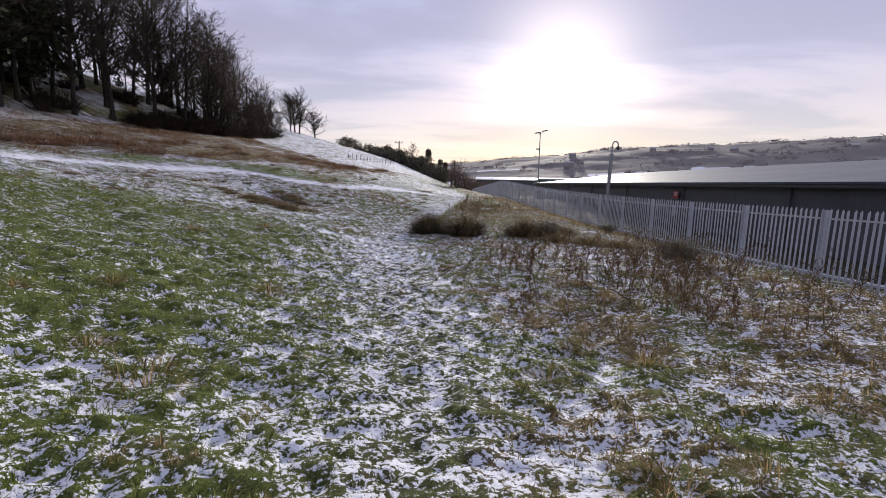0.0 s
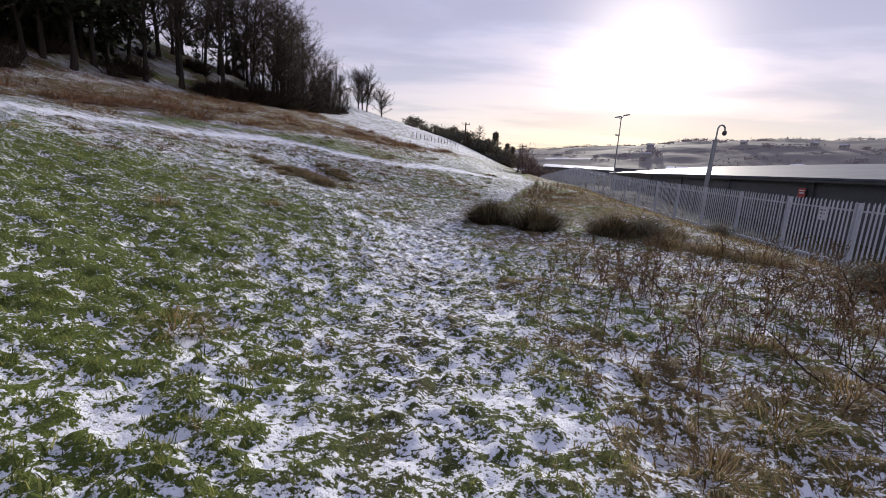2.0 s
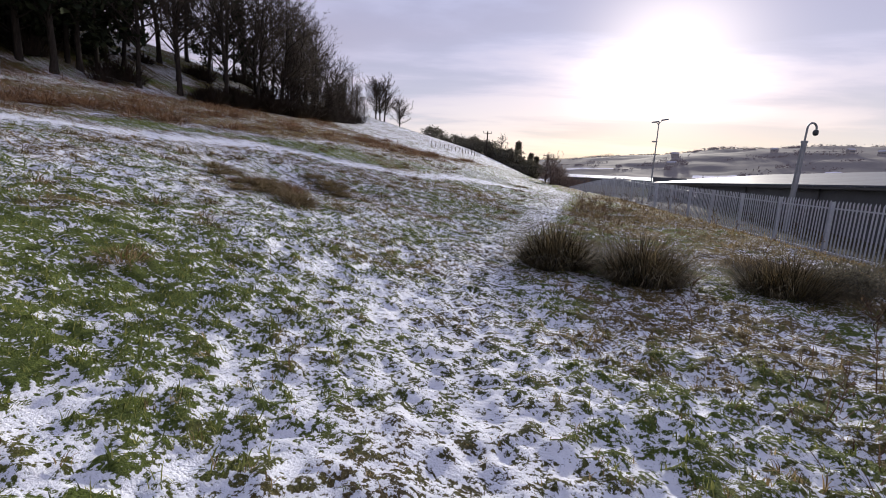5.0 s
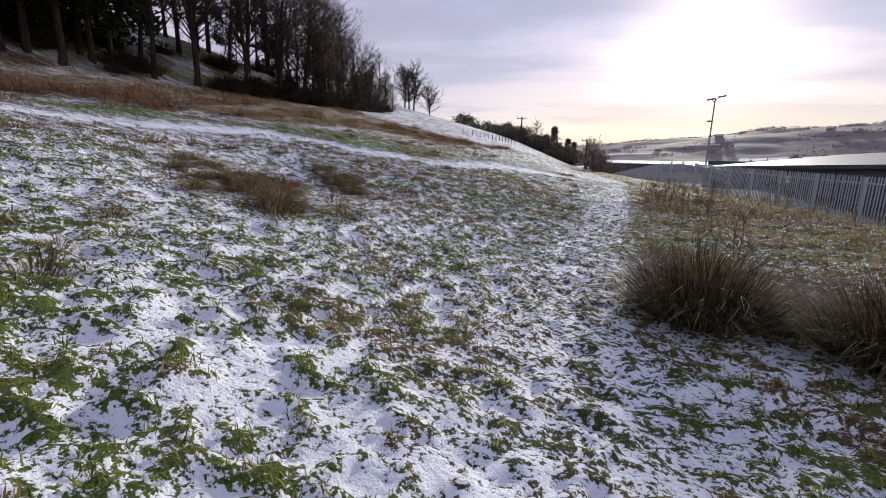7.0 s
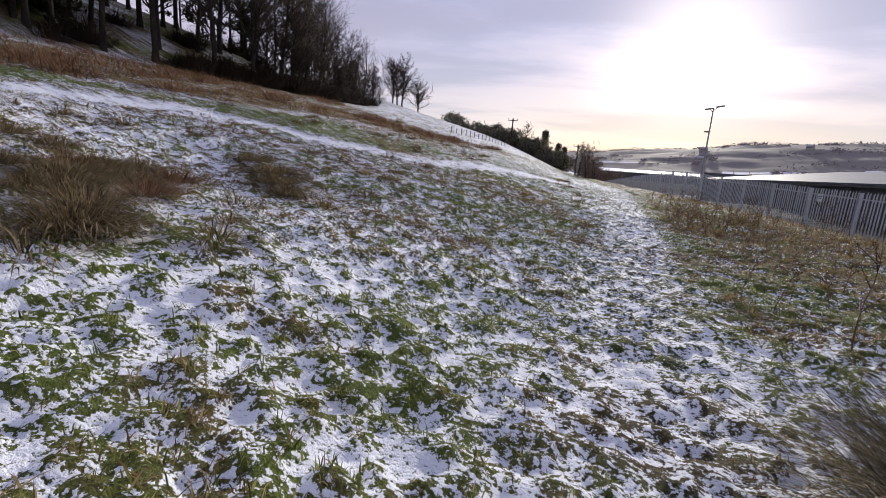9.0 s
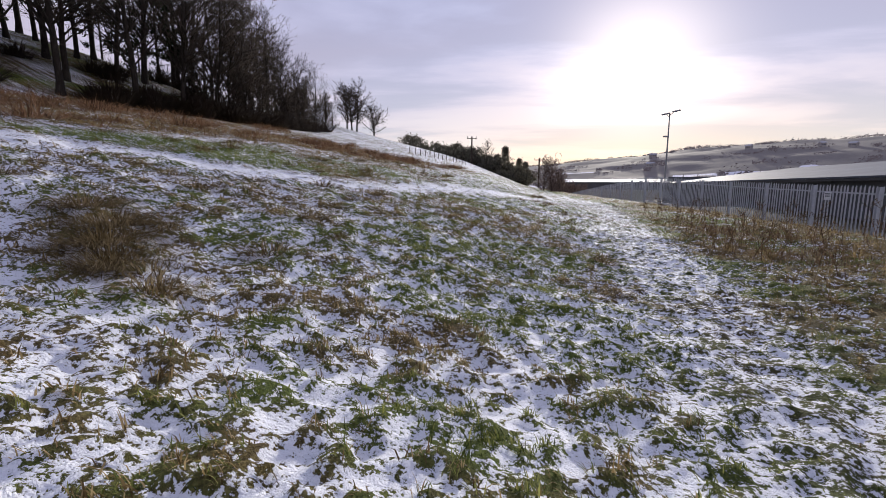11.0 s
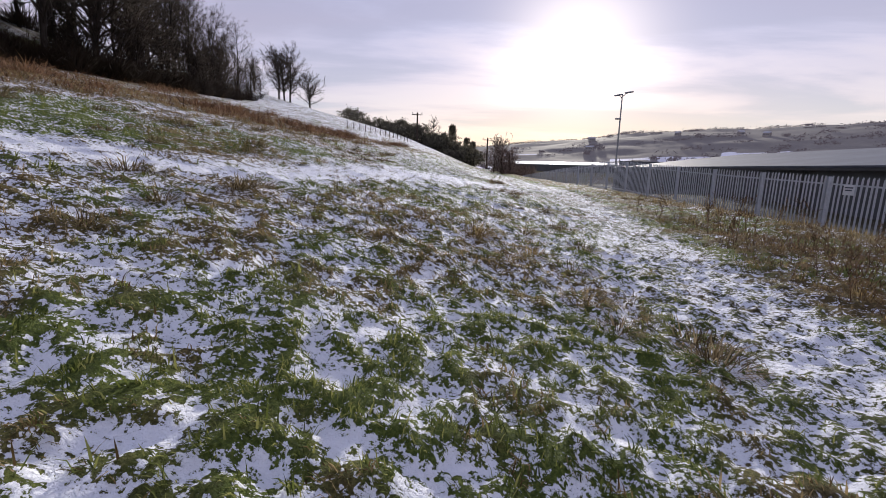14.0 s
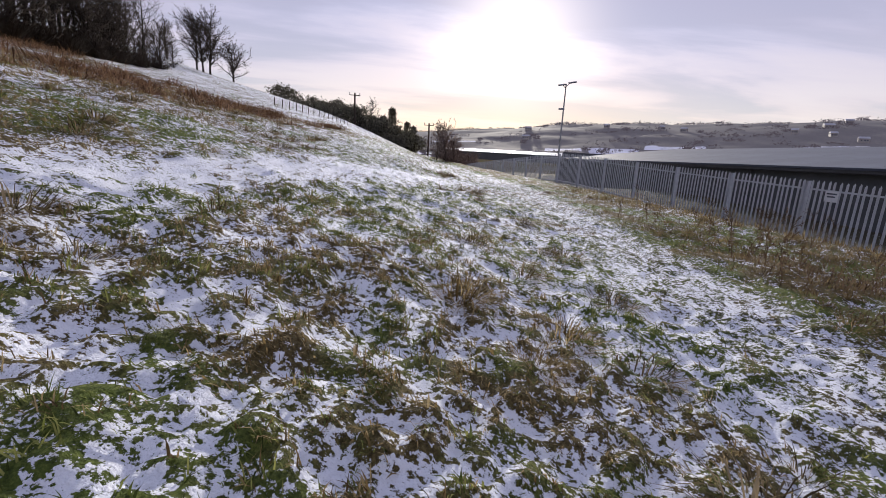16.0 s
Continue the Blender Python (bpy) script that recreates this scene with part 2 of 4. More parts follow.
MAT_SNOW = simple("snow_cap", [(0.2, (0.76, 0.77, 0.80)), (0.8, (0.87, 0.88, 0.90))], 5, 0.55, bump=0.4, dist=0.02)


# ---- numbers ----
def smooth(a, b, v):
    u = np.clip((v - a) / (b - a), 0, 1)
    return u * u * (3 - 2 * u)


def _hash(ix, iy, seed):
    h = (ix.astype(np.int64) * 374761393 + iy.astype(np.int64) * 668265263 + seed * 1442695041) & 0x7FFFFFFF
    h = ((h ^ (h >> 13)) * 1274126177) & 0x7FFFFFFF
    h = ((h ^ (h >> 16)) * 974711) & 0x7FFFFFFF
    return ((h ^ (h >> 15)) & 0xFFFF) / 65535.0


def vnoise(x, y, seed=0):
    ix, iy = np.floor(x), np.floor(y)
    fx, fy = x - ix, y - iy
    fx, fy = fx * fx * fx * (fx * (fx * 6 - 15) + 10), fy * fy * fy * (fy * (fy * 6 - 15) + 10)
    a, b = _hash(ix, iy, seed), _hash(ix + 1, iy, seed)
    c, d = _hash(ix, iy + 1, seed), _hash(ix + 1, iy + 1, seed)
    return (a * (1 - fx) + b * fx) * (1 - fy) + (c * (1 - fx) + d * fx) * fy


def fbm(x, y, octaves=3, seed=0, gain=0.5):
    t, a, n = 0.0, 1.0, 0.0
    for o in range(octaves):
        c, s = math.cos(0.6 * o + 0.3), math.sin(0.6 * o + 0.3)
        t = t + a * vnoise((c * x - s * y) * 2 ** o + 17.3 * o, (s * x + c * y) * 2 ** o - 9.1 * o, seed + o)
        n += a
        a *= gain
    return t / n


# ---- lie of the land ----
def fence_line():
    """Posts every 2.75 m: list of x, y, heading and the height of the tops."""
    pts, x, y = [], 0.0, 0.0
    for k in range(27):
        q = (k - 10) / 10
        a = -0.073 - 0.015 * q - 0.025 * q * q + 0.025 * q ** 3
        pts.append((x, y, a, 1.233 + 0.777 * q + 0.646 * q * q if q < 0.6 else 1.93 + 0.6 * min(q - 0.6, 0.12) - 1.6 * max(0.0, q - 0.72)))
        x, y = x + 2.746 * math.sin(a), y + 2.746 * math.cos(a)
    x0, y0 = pts[10][0], pts[10][1]
    return [(p[0] - x0 + 8.49, p[1] - y0 + 33.43, p[2], p[3]) for p in pts]


FENCE = fence_line()
FENCE_H = 1.96


def fence_x(y):
    return np.interp(y, [-20] + [p[1] for p in FENCE] + [200], [FENCE[0][0] + 2.0] + [p[0] for p in FENCE] + [-6.0])


def fence_z(y):
    return np.interp(y, [p[1] for p in FENCE], [p[3] - FENCE_H for p in FENCE])


def path_x(y):
    """Middle of the trodden path."""
    return np.interp(y, [-5, 0, 4, 8, 12, 16, 20, 26, 33, 42, 55], [0.1, 0, -0.25, -0.9, -1.7, -1.9, -1.4, -0.5, 0.3, 1.6, 1.0])


def wood_edge(y):
    """x of the wood's lower edge."""
    return np.interp(y, [0, 20, 38, 44, 56, 76, 92], [-33, -32, -31, -29, -27.2, -30.2, -35.5])


def land(x, y):
    """Height of the ground without its tufts."""
    x, y = np.asarray(x, float), np.asarray(y, float)
    c = np.interp(y, [-10, 0, 4, 8, 14, 20, 28, 34, 50, 80, 120], [0.0, -0.04, -0.27, -0.36, -0.38, -0.34, -0.10, 0.06, 0.28, 0.8, 1.6])
    xl = np.interp(y, [-10, 10, 22, 27, 34, 60], [-1.3, -2.0, -2.6, -1.6, -0.4, 0.5])
    s = np.interp(y, [-30, 20, 33, 46, 75, 103, 300], [0.20, 0.205, 0.235, 0.255, 0.33, 0.41, 0.42])
    k = 0.6
    up = np.logaddexp(0, (xl - x) / k) * k
    up = up - 0.35 * np.logaddexp(0, (up - 14) / 2.0) * 2.0
    z = c + s * up - 60 * smooth(60, 260, up) * 0.15 * smooth(90, 200, y)
    fx, fz = fence_x(y), fence_z(y)
    z = z + (fz - c) * smooth(0.8, 1.0, (x + 1) / (fx + 1) * 0.55 + 0.45)
    z = np.where(x > fx, z - 0.25 * smooth(0, 3, x - fx), z)
    # hollow with a low bank left of the path
    r = ((x + 8.0) / 2.6) ** 2 + ((y - 20.6) / 2.6) ** 2
    z = z - 0.32 * np.exp(-r)
    # steep bank inside the wood
    rise = np.logaddexp(0, wood_edge(y) - 1.0 - x)
    z = z + 5.5 * np.tanh(0.36 * rise / 5.5) * smooth(70, 52, y)
    # far side of the hill falls away
    z = z - 0.42 * np.maximum(0, y - 118) * smooth(118, 150, y) * smooth(-4, -20, x)
    z = z * (1 - smooth(170, 300, np.hypot(x, y))) - 6.0 * smooth(120, 300, np.hypot(x, y))
    return z + 0.10 * (fbm(x * 0.35, y * 0.35, 2, 5) - 0.5) + 0.5 * (fbm(x * 0.05, y * 0.05, 2, 6) - 0.5) * smooth(8, 30, np.abs(x))


def track_x(y):
    """Middle of the snowy side track on the bank."""
    return np.interp(y, [6, 14, 17, 22, 23.5, 25.5, 26.5, 28, 30, 33, 35, 40, 44], [-16, -15.3, -14.8, -13.7, -13.2, -11.6, -9.0, -7.0, -6.1, -5.0, -4.0, -1.5, 0.5])


def hill_line(x):
    """y of the foot of the open snowy hill."""
    return np.interp(x, [-40, -30, -22, -12, -10, -8.5, -6, 0], [80, 66, 53, 48, 52, 60, 72, 95])


def bracken_low(y):
    return np.interp(y, [5, 16, 23.5, 25, 28, 35, 44, 60], [-19.5, -19.0, -17.6, -15.4, -13.6, -11.0, -8.6, -6.5])


def cover(x, y):
    """Snow (0 to 1), dryness of the grass, trodden share and tuft relief at a place."""
    px, fx = path_x(y), fence_x(y)
    lat = x - px
    warp = 0.5 * (fbm(x * 2.2, y * 2.2, 2, 31) - 0.5)
    trod = np.exp(-(lat / 0.7) ** 2) * smooth(60, 45, y)
    n = 0.09 * vnoise(x * 1.9, y * 2.2, 11) + 0.17 * vnoise(x * 5.2, y * 6.4, 15) + 0.46 * vnoise(x * 9.5 + warp, y * 12.5 + warp, 13) + 0.28 * vnoise(x * 15.5 + warp * 2, y * 17.5 - warp * 2, 12)
    n = n * (1 - 0.55 * trod) + 0.55 * trod * fbm(x * 12, y * 13.5, 2, 14)
    cov = 0.518 + 0.0 * x
    lush_bank = smooth(-0.8, -1.8, x - track_x(y)) * smooth(0.0, 1.5, x - bracken_low(y)) * smooth(19, 22, y) * smooth(34, 29, y)
    lush = smooth(-1.7, -3.0, x + 0.17 * (y - 4) + 2.4 * warp) * smooth(3.0, 4.4, y + 2 * warp) * smooth(14.5, 10.5, y) * smooth(-13, -9, x)
    cov = cov - 0.17 * lush - 0.15 * lush_bank - 0.05 * smooth(0.9, 2.2, lat) * smooth(24, 18, y) - 0.02 * smooth(3.0, 6.0, lat)
    cov = cov - 0.20 * smooth(0.35, 1.15, lat) * smooth(18, 22, y)
    cov = cov - 0.03 * smooth(7.5, 5, y) - 0.05 * smooth(-1.0, -1.8, x) * smooth(5, 4, y) + 0.010 * smooth(7.5, 10, y) * smooth(24, 19, y) * smooth(1.0, 0.0, lat)
    cov = cov - 0.03 * smooth(-2.6, -3.6, x) * smooth(9, 11, y) * smooth(19, 16, y)
    cov = cov - 0.01 * smooth(19, 25, y) * smooth(0.5, -1.0, lat)
    yard = smooth(0.1, 0.5, x - fx) * smooth(80, 60, y)
    cov = cov - 0.5 * yard
    cov = cov + 0.03 * smooth(0.9, 0.3, np.abs(lat)) * smooth(23, 26, y) - 0.04 * smooth(1.3, 0.6, np.abs(lat)) * smooth(17, 19, y) * smooth(25, 22, y) + 0.025 * smooth(1.5, 3.0, y - 9 + 0.5 * lat) * smooth(0.8, -0.5, lat) * smooth(17, 13, y)
    cov = cov + 0.022 * smooth(0.52, 0.64, fbm(x * 0.3, y * 0.3, 2, 41)) - 0.026 * smooth(0.48, 0.36, fbm(x * 0.3, y * 0.3, 2, 41))
    gx = (track_x(y + 0.2) - track_x(y - 0.2)) / 0.4
    side = np.exp(-((x - track_x(y)) / np.sqrt(1 + gx * gx) / 0.65) ** 2) * smooth(5, 9, y) * smooth(45, 38, y)
    cov = cov + 0.25 * side - 0.014 * smooth(21, 25, y) * smooth(-1.5, -3, x) * smooth(40, 34, y)
    hill = smooth(0.0, 2.5, y - hill_line(x)) * smooth(-1, -7, x)
    cov = cov + 0.055 * hill
    band = smooth(0.5, -0.9, x - bracken_low(y) + 4.5 * (fbm(x * 0.45, y * 0.45, 2, 98) - 0.5)) * (1 - hill) * smooth(-30, -27, x)
    cov = cov - 0.16 * band + (0.7 * (fbm(x * 0.45, y * 0.45, 2, 43) - 0.55)) * smooth(0.5, -2.0, x - wood_edge(y)) * (1 - hill) - 0.13 * smooth(0.5, -2.0, x - wood_edge(y)) * (1 - hill)
    cov = cov - 0.15 * smooth(58, 70, y) * smooth(-4, 1, x)
    far = smooth(60, 140, np.hypot(x, y)) * (1 - hill)
    snow = np.clip(0.5 + (n - (1 - cov)) * 3.3 - 0.25 * far, -0.6, 1.6)
    dry = 0.28 + 0.26 * smooth(0.8, 2.0, lat) + 0.10 * smooth(3, 5, lat) + 0.25 * smooth(-5, -9, x) * smooth(9, 16, y) + 0.5 * band + 0.10 * smooth(14, 24, y) - 0.30 * lush - 0.4 * lush_bank
    dry = dry + 0.9 * (fbm(x * 0.7, y * 0.7, 2, 51) - 0.5) + 0.7 * (fbm(x * 3.0, y * 3.0, 2, 52) - 0.5)
    dry, trod = dry + 0.3 * yard, np.maximum(trod, 2.0 * yard)
    tuft = (1 - np.clip(snow, 0, 1)) * (0.4 + 0.6 * vnoise(x * 7, y * 7, 61)) * (1 - 0.6 * trod)
    return snow, dry, trod, tuft


def outward(start, end, step):
    """Places from start to end, wider and wider apart."""
    out, v, sign = [], start, 1 if end > start else -1
    while abs(v - start) < abs(end - start):
        out.append(v)
        v += sign * step
        step *= 1.16
    return np.array(out if sign > 0 else out[1:] + [end])


def height(x, y):
    snow, dry, trod, tuft = cover(x, y)
    near = smooth(120, 60, np.hypot(x, y))
    lump = 0.10 * (fbm(x * 1.5, y * 1.5, 2, 71) - 0.5) * (1 - 0.5 * trod) + 0.045 * (fbm(x * 6, y * 6.5, 2, 73) - 0.5)
    return land(x, y) + near * (0.065 * tuft + lump + 0.03 * (vnoise(x * 11, y * 11, 72) - 0.5) * (0.7 + trod))


def build_ground():
    xs = np.concatenate([outward(-30, -2500, 0.4)[::-1], np.arange(-30, -12, 0.3), np.arange(-12, -5.6, 0.085), np.arange(-5.6, 2.0, 0.041), np.arange(2.0, 10.4, 0.12), outward(10.4, 2500, 0.25)])
    ys = np.concatenate([outward(0.9, -2500, 0.1)[::-1], np.arange(0.9, 28.5, 0.045), np.arange(28.5, 45, 0.12), np.arange(45, 112, 0.5), outward(112, 2500, 0.6)])
    X, Y = np.meshgrid(xs, ys)
    x, y = X.ravel(), Y.ravel()
    snow, dry, trod, tuft = cover(x, y)
    z = height(x, y)
    nx, ny = len(xs), len(ys)
    i = np.arange(nx * ny).reshape(ny, nx)
    faces = np.stack([i[:-1, :-1], i[:-1, 1:], i[1:, 1:], i[1:, :-1]], -1).reshape(-1, 4)
    me = mesh_of("ground", np.stack([x, y, z], -1), faces, MAT_GROUND, True)
    for n, v in (("snow", snow), ("dry", dry), ("trod", trod)):
        me.attributes.new(n, "FLOAT", "POINT").data.foreach_set("value", np.ascontiguousarray(v, np.float32))
    return tagged(new("ground", me), "rough grass slope with thin patchy snow", "ground", kind="structure")


def mesh_of(name, verts, faces, mat, shade_smooth=False):
    """Mesh from arrays of vertices and of faces that all have the same number of corners."""
    me = bpy.data.meshes.new(name)
    verts, faces = np.ascontiguousarray(verts, np.float32), np.ascontiguousarray(faces, np.int32)
    k = faces.shape[1]
    me.vertices.add(len(verts))
    me.vertices.foreach_set("co", verts.ravel())
    me.loops.add(faces.size)
    me.loops.foreach_set("vertex_index", faces.ravel())
    me.polygons.add(len(faces))
    me.polygons.foreach_set("loop_start", np.arange(0, faces.size, k, dtype=np.int32))
    if shade_smooth:
        me.polygons.foreach_set("use_smooth", np.ones(len(faces), bool))
    me.update(calc_edges=True)
    me.materials.append(mat)
    return me


GROUND = build_ground()


def on_ground(x, y):
    return float(height(np.array([x]), np.array([y]))[0])


def part(name, bm, mat, parent, label="", at=None):
    me = bm
    if not isinstance(bm, bpy.types.Mesh):
        me = bpy.data.meshes.new(name)
        bm.to_mesh(me)
        bm.free()
        me.materials.append(mat)
    ob = new(name, me)
    if parent is not None:
        ob.parent = parent
    if at is not None:
        ob.matrix_basis = at
    if label:
        ob["label"] = label
    return ob


def thing(name, m, label, category, group="", kind=""):
    ob = new(name)
    ob.empty_display_size = 0.2
    ob.matrix_basis = m
    return tagged(ob, label, category, group, kind)


def box(bm, sx, sy, sz, cx=0, cy=0, cz=0, bevel=0.0):
    m = bmesh.ops.create_cube(bm, size=1, matrix=Matrix.Translation((cx, cy, cz)) @ Matrix.Diagonal((sx, sy, sz, 1)))
    if bevel:
        edges = list({e for v in m["verts"] for e in v.link_edges})
        bmesh.ops.bevel(bm, geom=edges, offset=bevel, segments=2, affect="EDGES")
    return bm


def cyl(bm, r0, r1, p0, p1, n=10):
    p0, p1 = Vector(p0), Vector(p1)
    d = p1 - p0
    m = Matrix.Translation((p0 + p1) / 2) @ d.to_track_quat("Z", "Y").to_matrix().to_4x4()
    bmesh.ops.create_cone(bm, cap_ends=True, segments=n, radius1=r0, radius2=r1, depth=d.length, matrix=m)
    return bm


def prism(outline, z0, z1, tip=None):
    """Upright bar with the given outline; tip: extra height of each top corner."""
    bm = bmesh.new()
    lo = [bm.verts.new((x, y, z0)) for x, y in outline]
    hi = [bm.verts.new((x, y, z1 + (tip[i] if tip else 0))) for i, (x, y) in enumerate(outline)]
    n = len(outline)
    for i in range(n):
        bm.faces.new((lo[i], lo[(i + 1) % n], hi[(i + 1) % n], hi[i]))
    bmesh.ops.triangulate(bm, faces=[bm.faces.new(hi)])
    bmesh.ops.recalc_face_normals(bm, faces=bm.faces)
    return bm


# ---- palisade fence ----
def build_fence():
    mid = [(-0.034, 0.0), (-0.017, 0.014), (0.0, 0.0), (0.017, 0.014), (0.034, 0.0)]
    out = [(x, y - 0.0015) for x, y in mid] + [(x, y + 0.0025) for x, y in reversed(mid)]
    lift = [0.0, 0.03, 0.065, 0.03, 0.0]
    pale_me = part("pale", prism(out, -0.06, FENCE_H - 0.065, lift + lift[::-1]), MAT_STEEL, None)
    post_out = [(-0.05, -0.05), (0.05, -0.05), (0.05, -0.042), (0.005, -0.042), (0.005, 0.042), (0.05, 0.042), (0.05, 0.05),
                (-0.05, 0.05), (-0.05, 0.042), (-0.005, 0.042), (-0.005, -0.042), (-0.05, -0.042)]
    post_me = part("post", prism(post_out, -0.4, FENCE_H - 0.04), MAT_STEEL, None)
    bays = []
    x, y, a, zt = FENCE[0]
    for k in range(6, 0, -1):
        bays.append((x - 2.746 * math.sin(a) * k, y - 2.746 * math.cos(a) * k, a, zt))
    bays += FENCE
    for i in range(len(bays) - 1):
        x, y, a, zt = bays[i]
        x1, y1, _, zt1 = bays[i + 1]
        ln = math.hypot(x1 - x, y1 - y)
        bay = thing("palisade_fence_bay", pose(x, y, zt - FENCE_H, 0, 0, math.degrees(math.atan2(y1 - y, x1 - x))),
                    "galvanised grey steel palisade fence bay with pointed pales", "fence", "palisade fence")
        rise = (zt1 - zt) / ln
        part("post", post_me.data, None, bay, at=pose(0, 0, 0, 0, 0, 90))
        for n, zz in (("top_rail", FENCE_H - 0.27), ("bottom_rail", 0.17)):
            bm = bmesh.new()
            box(bm, ln - 0.03, 0.045, 0.006, ln / 2, -0.045, 0.022)
            box(bm, ln - 0.03, 0.006, 0.045, ln / 2, -0.025, 0)
            for v in bm.verts:
                v.co.z += zz + rise * v.co.x
            part(n, bm, MAT_STEEL, bay)
        bm = bmesh.new()
        box(bm, ln - 0.12, 0.05, 0.03, ln / 2, -0.05, 0.21, 0.01)
        for v in bm.verts:
            v.co.z += rise * v.co.x
        part("snow_line", bm, MAT_SNOW, bay, "thin line of snow lying on the bottom rail")
        for j in range(17):
            u = ln * (j + 0.75) / 17.5
            part("pale", pale_me.data, None, bay, at=pose(u, -0.018 + 0.003 * random.uniform(-1, 1), rise * u + random.uniform(-0.008, 0.008), random.uniform(-0.4, 0.4), random.uniform(-0.4, 0.4), 180))
    for o in (pale_me, post_me):
        bpy.data.objects.remove(o)


build_fence()


# ---- long low building behind the fence ----
BX, BEAVE, BRIDGE, BW, BY0, BY1 = 16.0, 1.76, 3.6, 15.0, -30.0, 76.0


def build_building():
    b = thing("depot_building", pose(BX, 0, land(BX, 20)), "long low dark clad building with a shallow grey roof", "building")
    z0 = float(land(BX, 20))
    ln, cy = BY1 - BY0, (BY0 + BY1) / 2
    bm = bmesh.new()
    box(bm, 0.25, ln, BEAVE - z0 + 1.0, 0.125, cy, (BEAVE - z0 - 1.0) / 2)
    part("wall", bm, MAT_WALL, b)
    bm = bmesh.new()
    box(bm, BW - 0.3, 0.25, BRIDGE - z0 + 0.2, BW / 2 + 0.2, BY1 - 0.13, (BRIDGE - z0 - 1.0) / 2 - 0.6)
    part("end_wall", bm, MAT_WALL, b)
    tilt = math.atan2(BRIDGE - BEAVE, BW)
    bm = bmesh.new()
    n = 27
    for i in range(n):
        w = (ln + 0.8) / n
        me = bmesh.new()
        box(me, BW / math.cos(tilt) + 0.4, w - 0.012, 0.10, BW / 2 - 0.25, 0, 0)
        sheet = part("roof_sheet", me, MAT_ROOF, b, at=pose(0, BY0 - 0.4 + w * (i + 0.5), (BEAVE + BRIDGE) / 2 - z0 + 0.09, 0, 0, 0) @ pose(BW / 2, 0, 0, 0, -math.degrees(tilt), 0) @ pose(-BW / 2, 0, 0))
    bm.free()
    bm = bmesh.new()
    box(bm, 0.16, ln + 0.6, 0.14, -0.34, cy, BEAVE - z0 - 0.10, 0.02)
    part("gutter", bm, MAT_GUTTER, b)
    for y in np.arange(BY0 + 5, BY1, 9.0):
        bm = bmesh.new()
        cyl(bm, 0.05, 0.05, (-0.08, y, -0.6), (-0.08, y, BEAVE - z0 - 0.1), 8)
        part("downpipe", bm, MAT_GUTTER, b)


build_building()


# ---- blades, tubes and leaves ----
def blade_mesh(name, base, az, length, lean, droop, width, mat):
    """Many bent blades: base points, heading, length, lean from upright at the foot, added lean at the tip."""
    base, n = np.asarray(base, float), len(base)
    out = np.stack([np.cos(az), np.sin(az), np.zeros(n)], -1)
    side = np.stack([-np.sin(az), np.cos(az), np.zeros(n)], -1)
    up = np.array([0, 0, 1.0])
    d1 = out * np.sin(lean)[:, None] + up * np.cos(lean)[:, None]
    l2 = lean + droop
    d2 = out * np.sin(l2)[:, None] + up * np.cos(l2)[:, None]
    mid = base + d1 * (length * 0.55)[:, None]
    tip = mid + d2 * (length * 0.45)[:, None]
    w = width[:, None] / 2
    v = np.stack([base - side * w, base + side * w, mid + side * w * 0.75, mid - side * w * 0.75, tip], 1).reshape(-1, 3)
    i = np.arange(n)[:, None, None] * 5
    f = (i + np.array([[0, 1, 2], [0, 2, 3], [3, 2, 4]])[None]).reshape(-1, 3)
    return mesh_of(name, v, f, mat)


def tube_mesh(name, segs, sides, mat):
    """Segments (p0, p1, r0, r1) as open tapered tubes."""
    p0 = np.array([s[0] for s in segs], float)
    p1 = np.array([s[1] for s in segs], float)
    r0 = np.array([s[2] for s in segs], float)
    r1 = np.array([s[3] for s in segs], float)
    d = p1 - p0
    d /= np.linalg.norm(d, axis=1)[:, None] + 1e-9
    ref = np.where(np.abs(d[:, 2:3]) > 0.9, np.array([[1.0, 0, 0]]), np.array([[0, 0, 1.0]]))
    a = np.cross(d, ref)
    a /= np.linalg.norm(a, axis=1)[:, None]
    b = np.cross(d, a)
    th = np.arange(sides) * 2 * math.pi / sides
    ring = a[:, None] * np.cos(th)[None, :, None] + b[:, None] * np.sin(th)[None, :, None]
    v = np.concatenate([p0[:, None] + ring * r0[:, None, None], p1[:, None] + ring * r1[:, None, None]], 1).reshape(-1, 3)
    k = np.arange(sides)
    k2 = (k + 1) % sides
    f = np.stack([k, k2, k2 + sides, k + sides], -1)
    f = (np.arange(len(segs))[:, None, None] * 2 * sides + f[None]).reshape(-1, 4)
    return mesh_of(name, v, f, mat, sides > 4)


def spike_mesh(name, segs, mat):
    """Segments as thin three-sided spikes that end in a point."""
    p0 = np.array([s[0] for s in segs], float)
    p1 = np.array([s[1] for s in segs], float)
    r = np.array([s[2] for s in segs], float)
    d = p1 - p0
    d /= np.linalg.norm(d, axis=1)[:, None] + 1e-9
    a = np.cross(d, np.where(np.abs(d[:, 2:3]) > 0.9, np.array([[1.0, 0, 0]]), np.array([[0, 0, 1.0]])))
    a /= np.linalg.norm(a, axis=1)[:, None]
    b = np.cross(d, a)
    ring = [a * math.cos(u) + b * math.sin(u) for u in (0, 2.094, 4.189)]
    v = np.stack([p0 + q * r[:, None] for q in ring] + [p1], 1).reshape(-1, 3)
    f = (np.arange(len(segs))[:, None, None] * 4 + np.array([[0, 1, 3], [1, 2, 3], [2, 0, 3]])[None]).reshape(-1, 3)
    return mesh_of(name, v, f, mat)


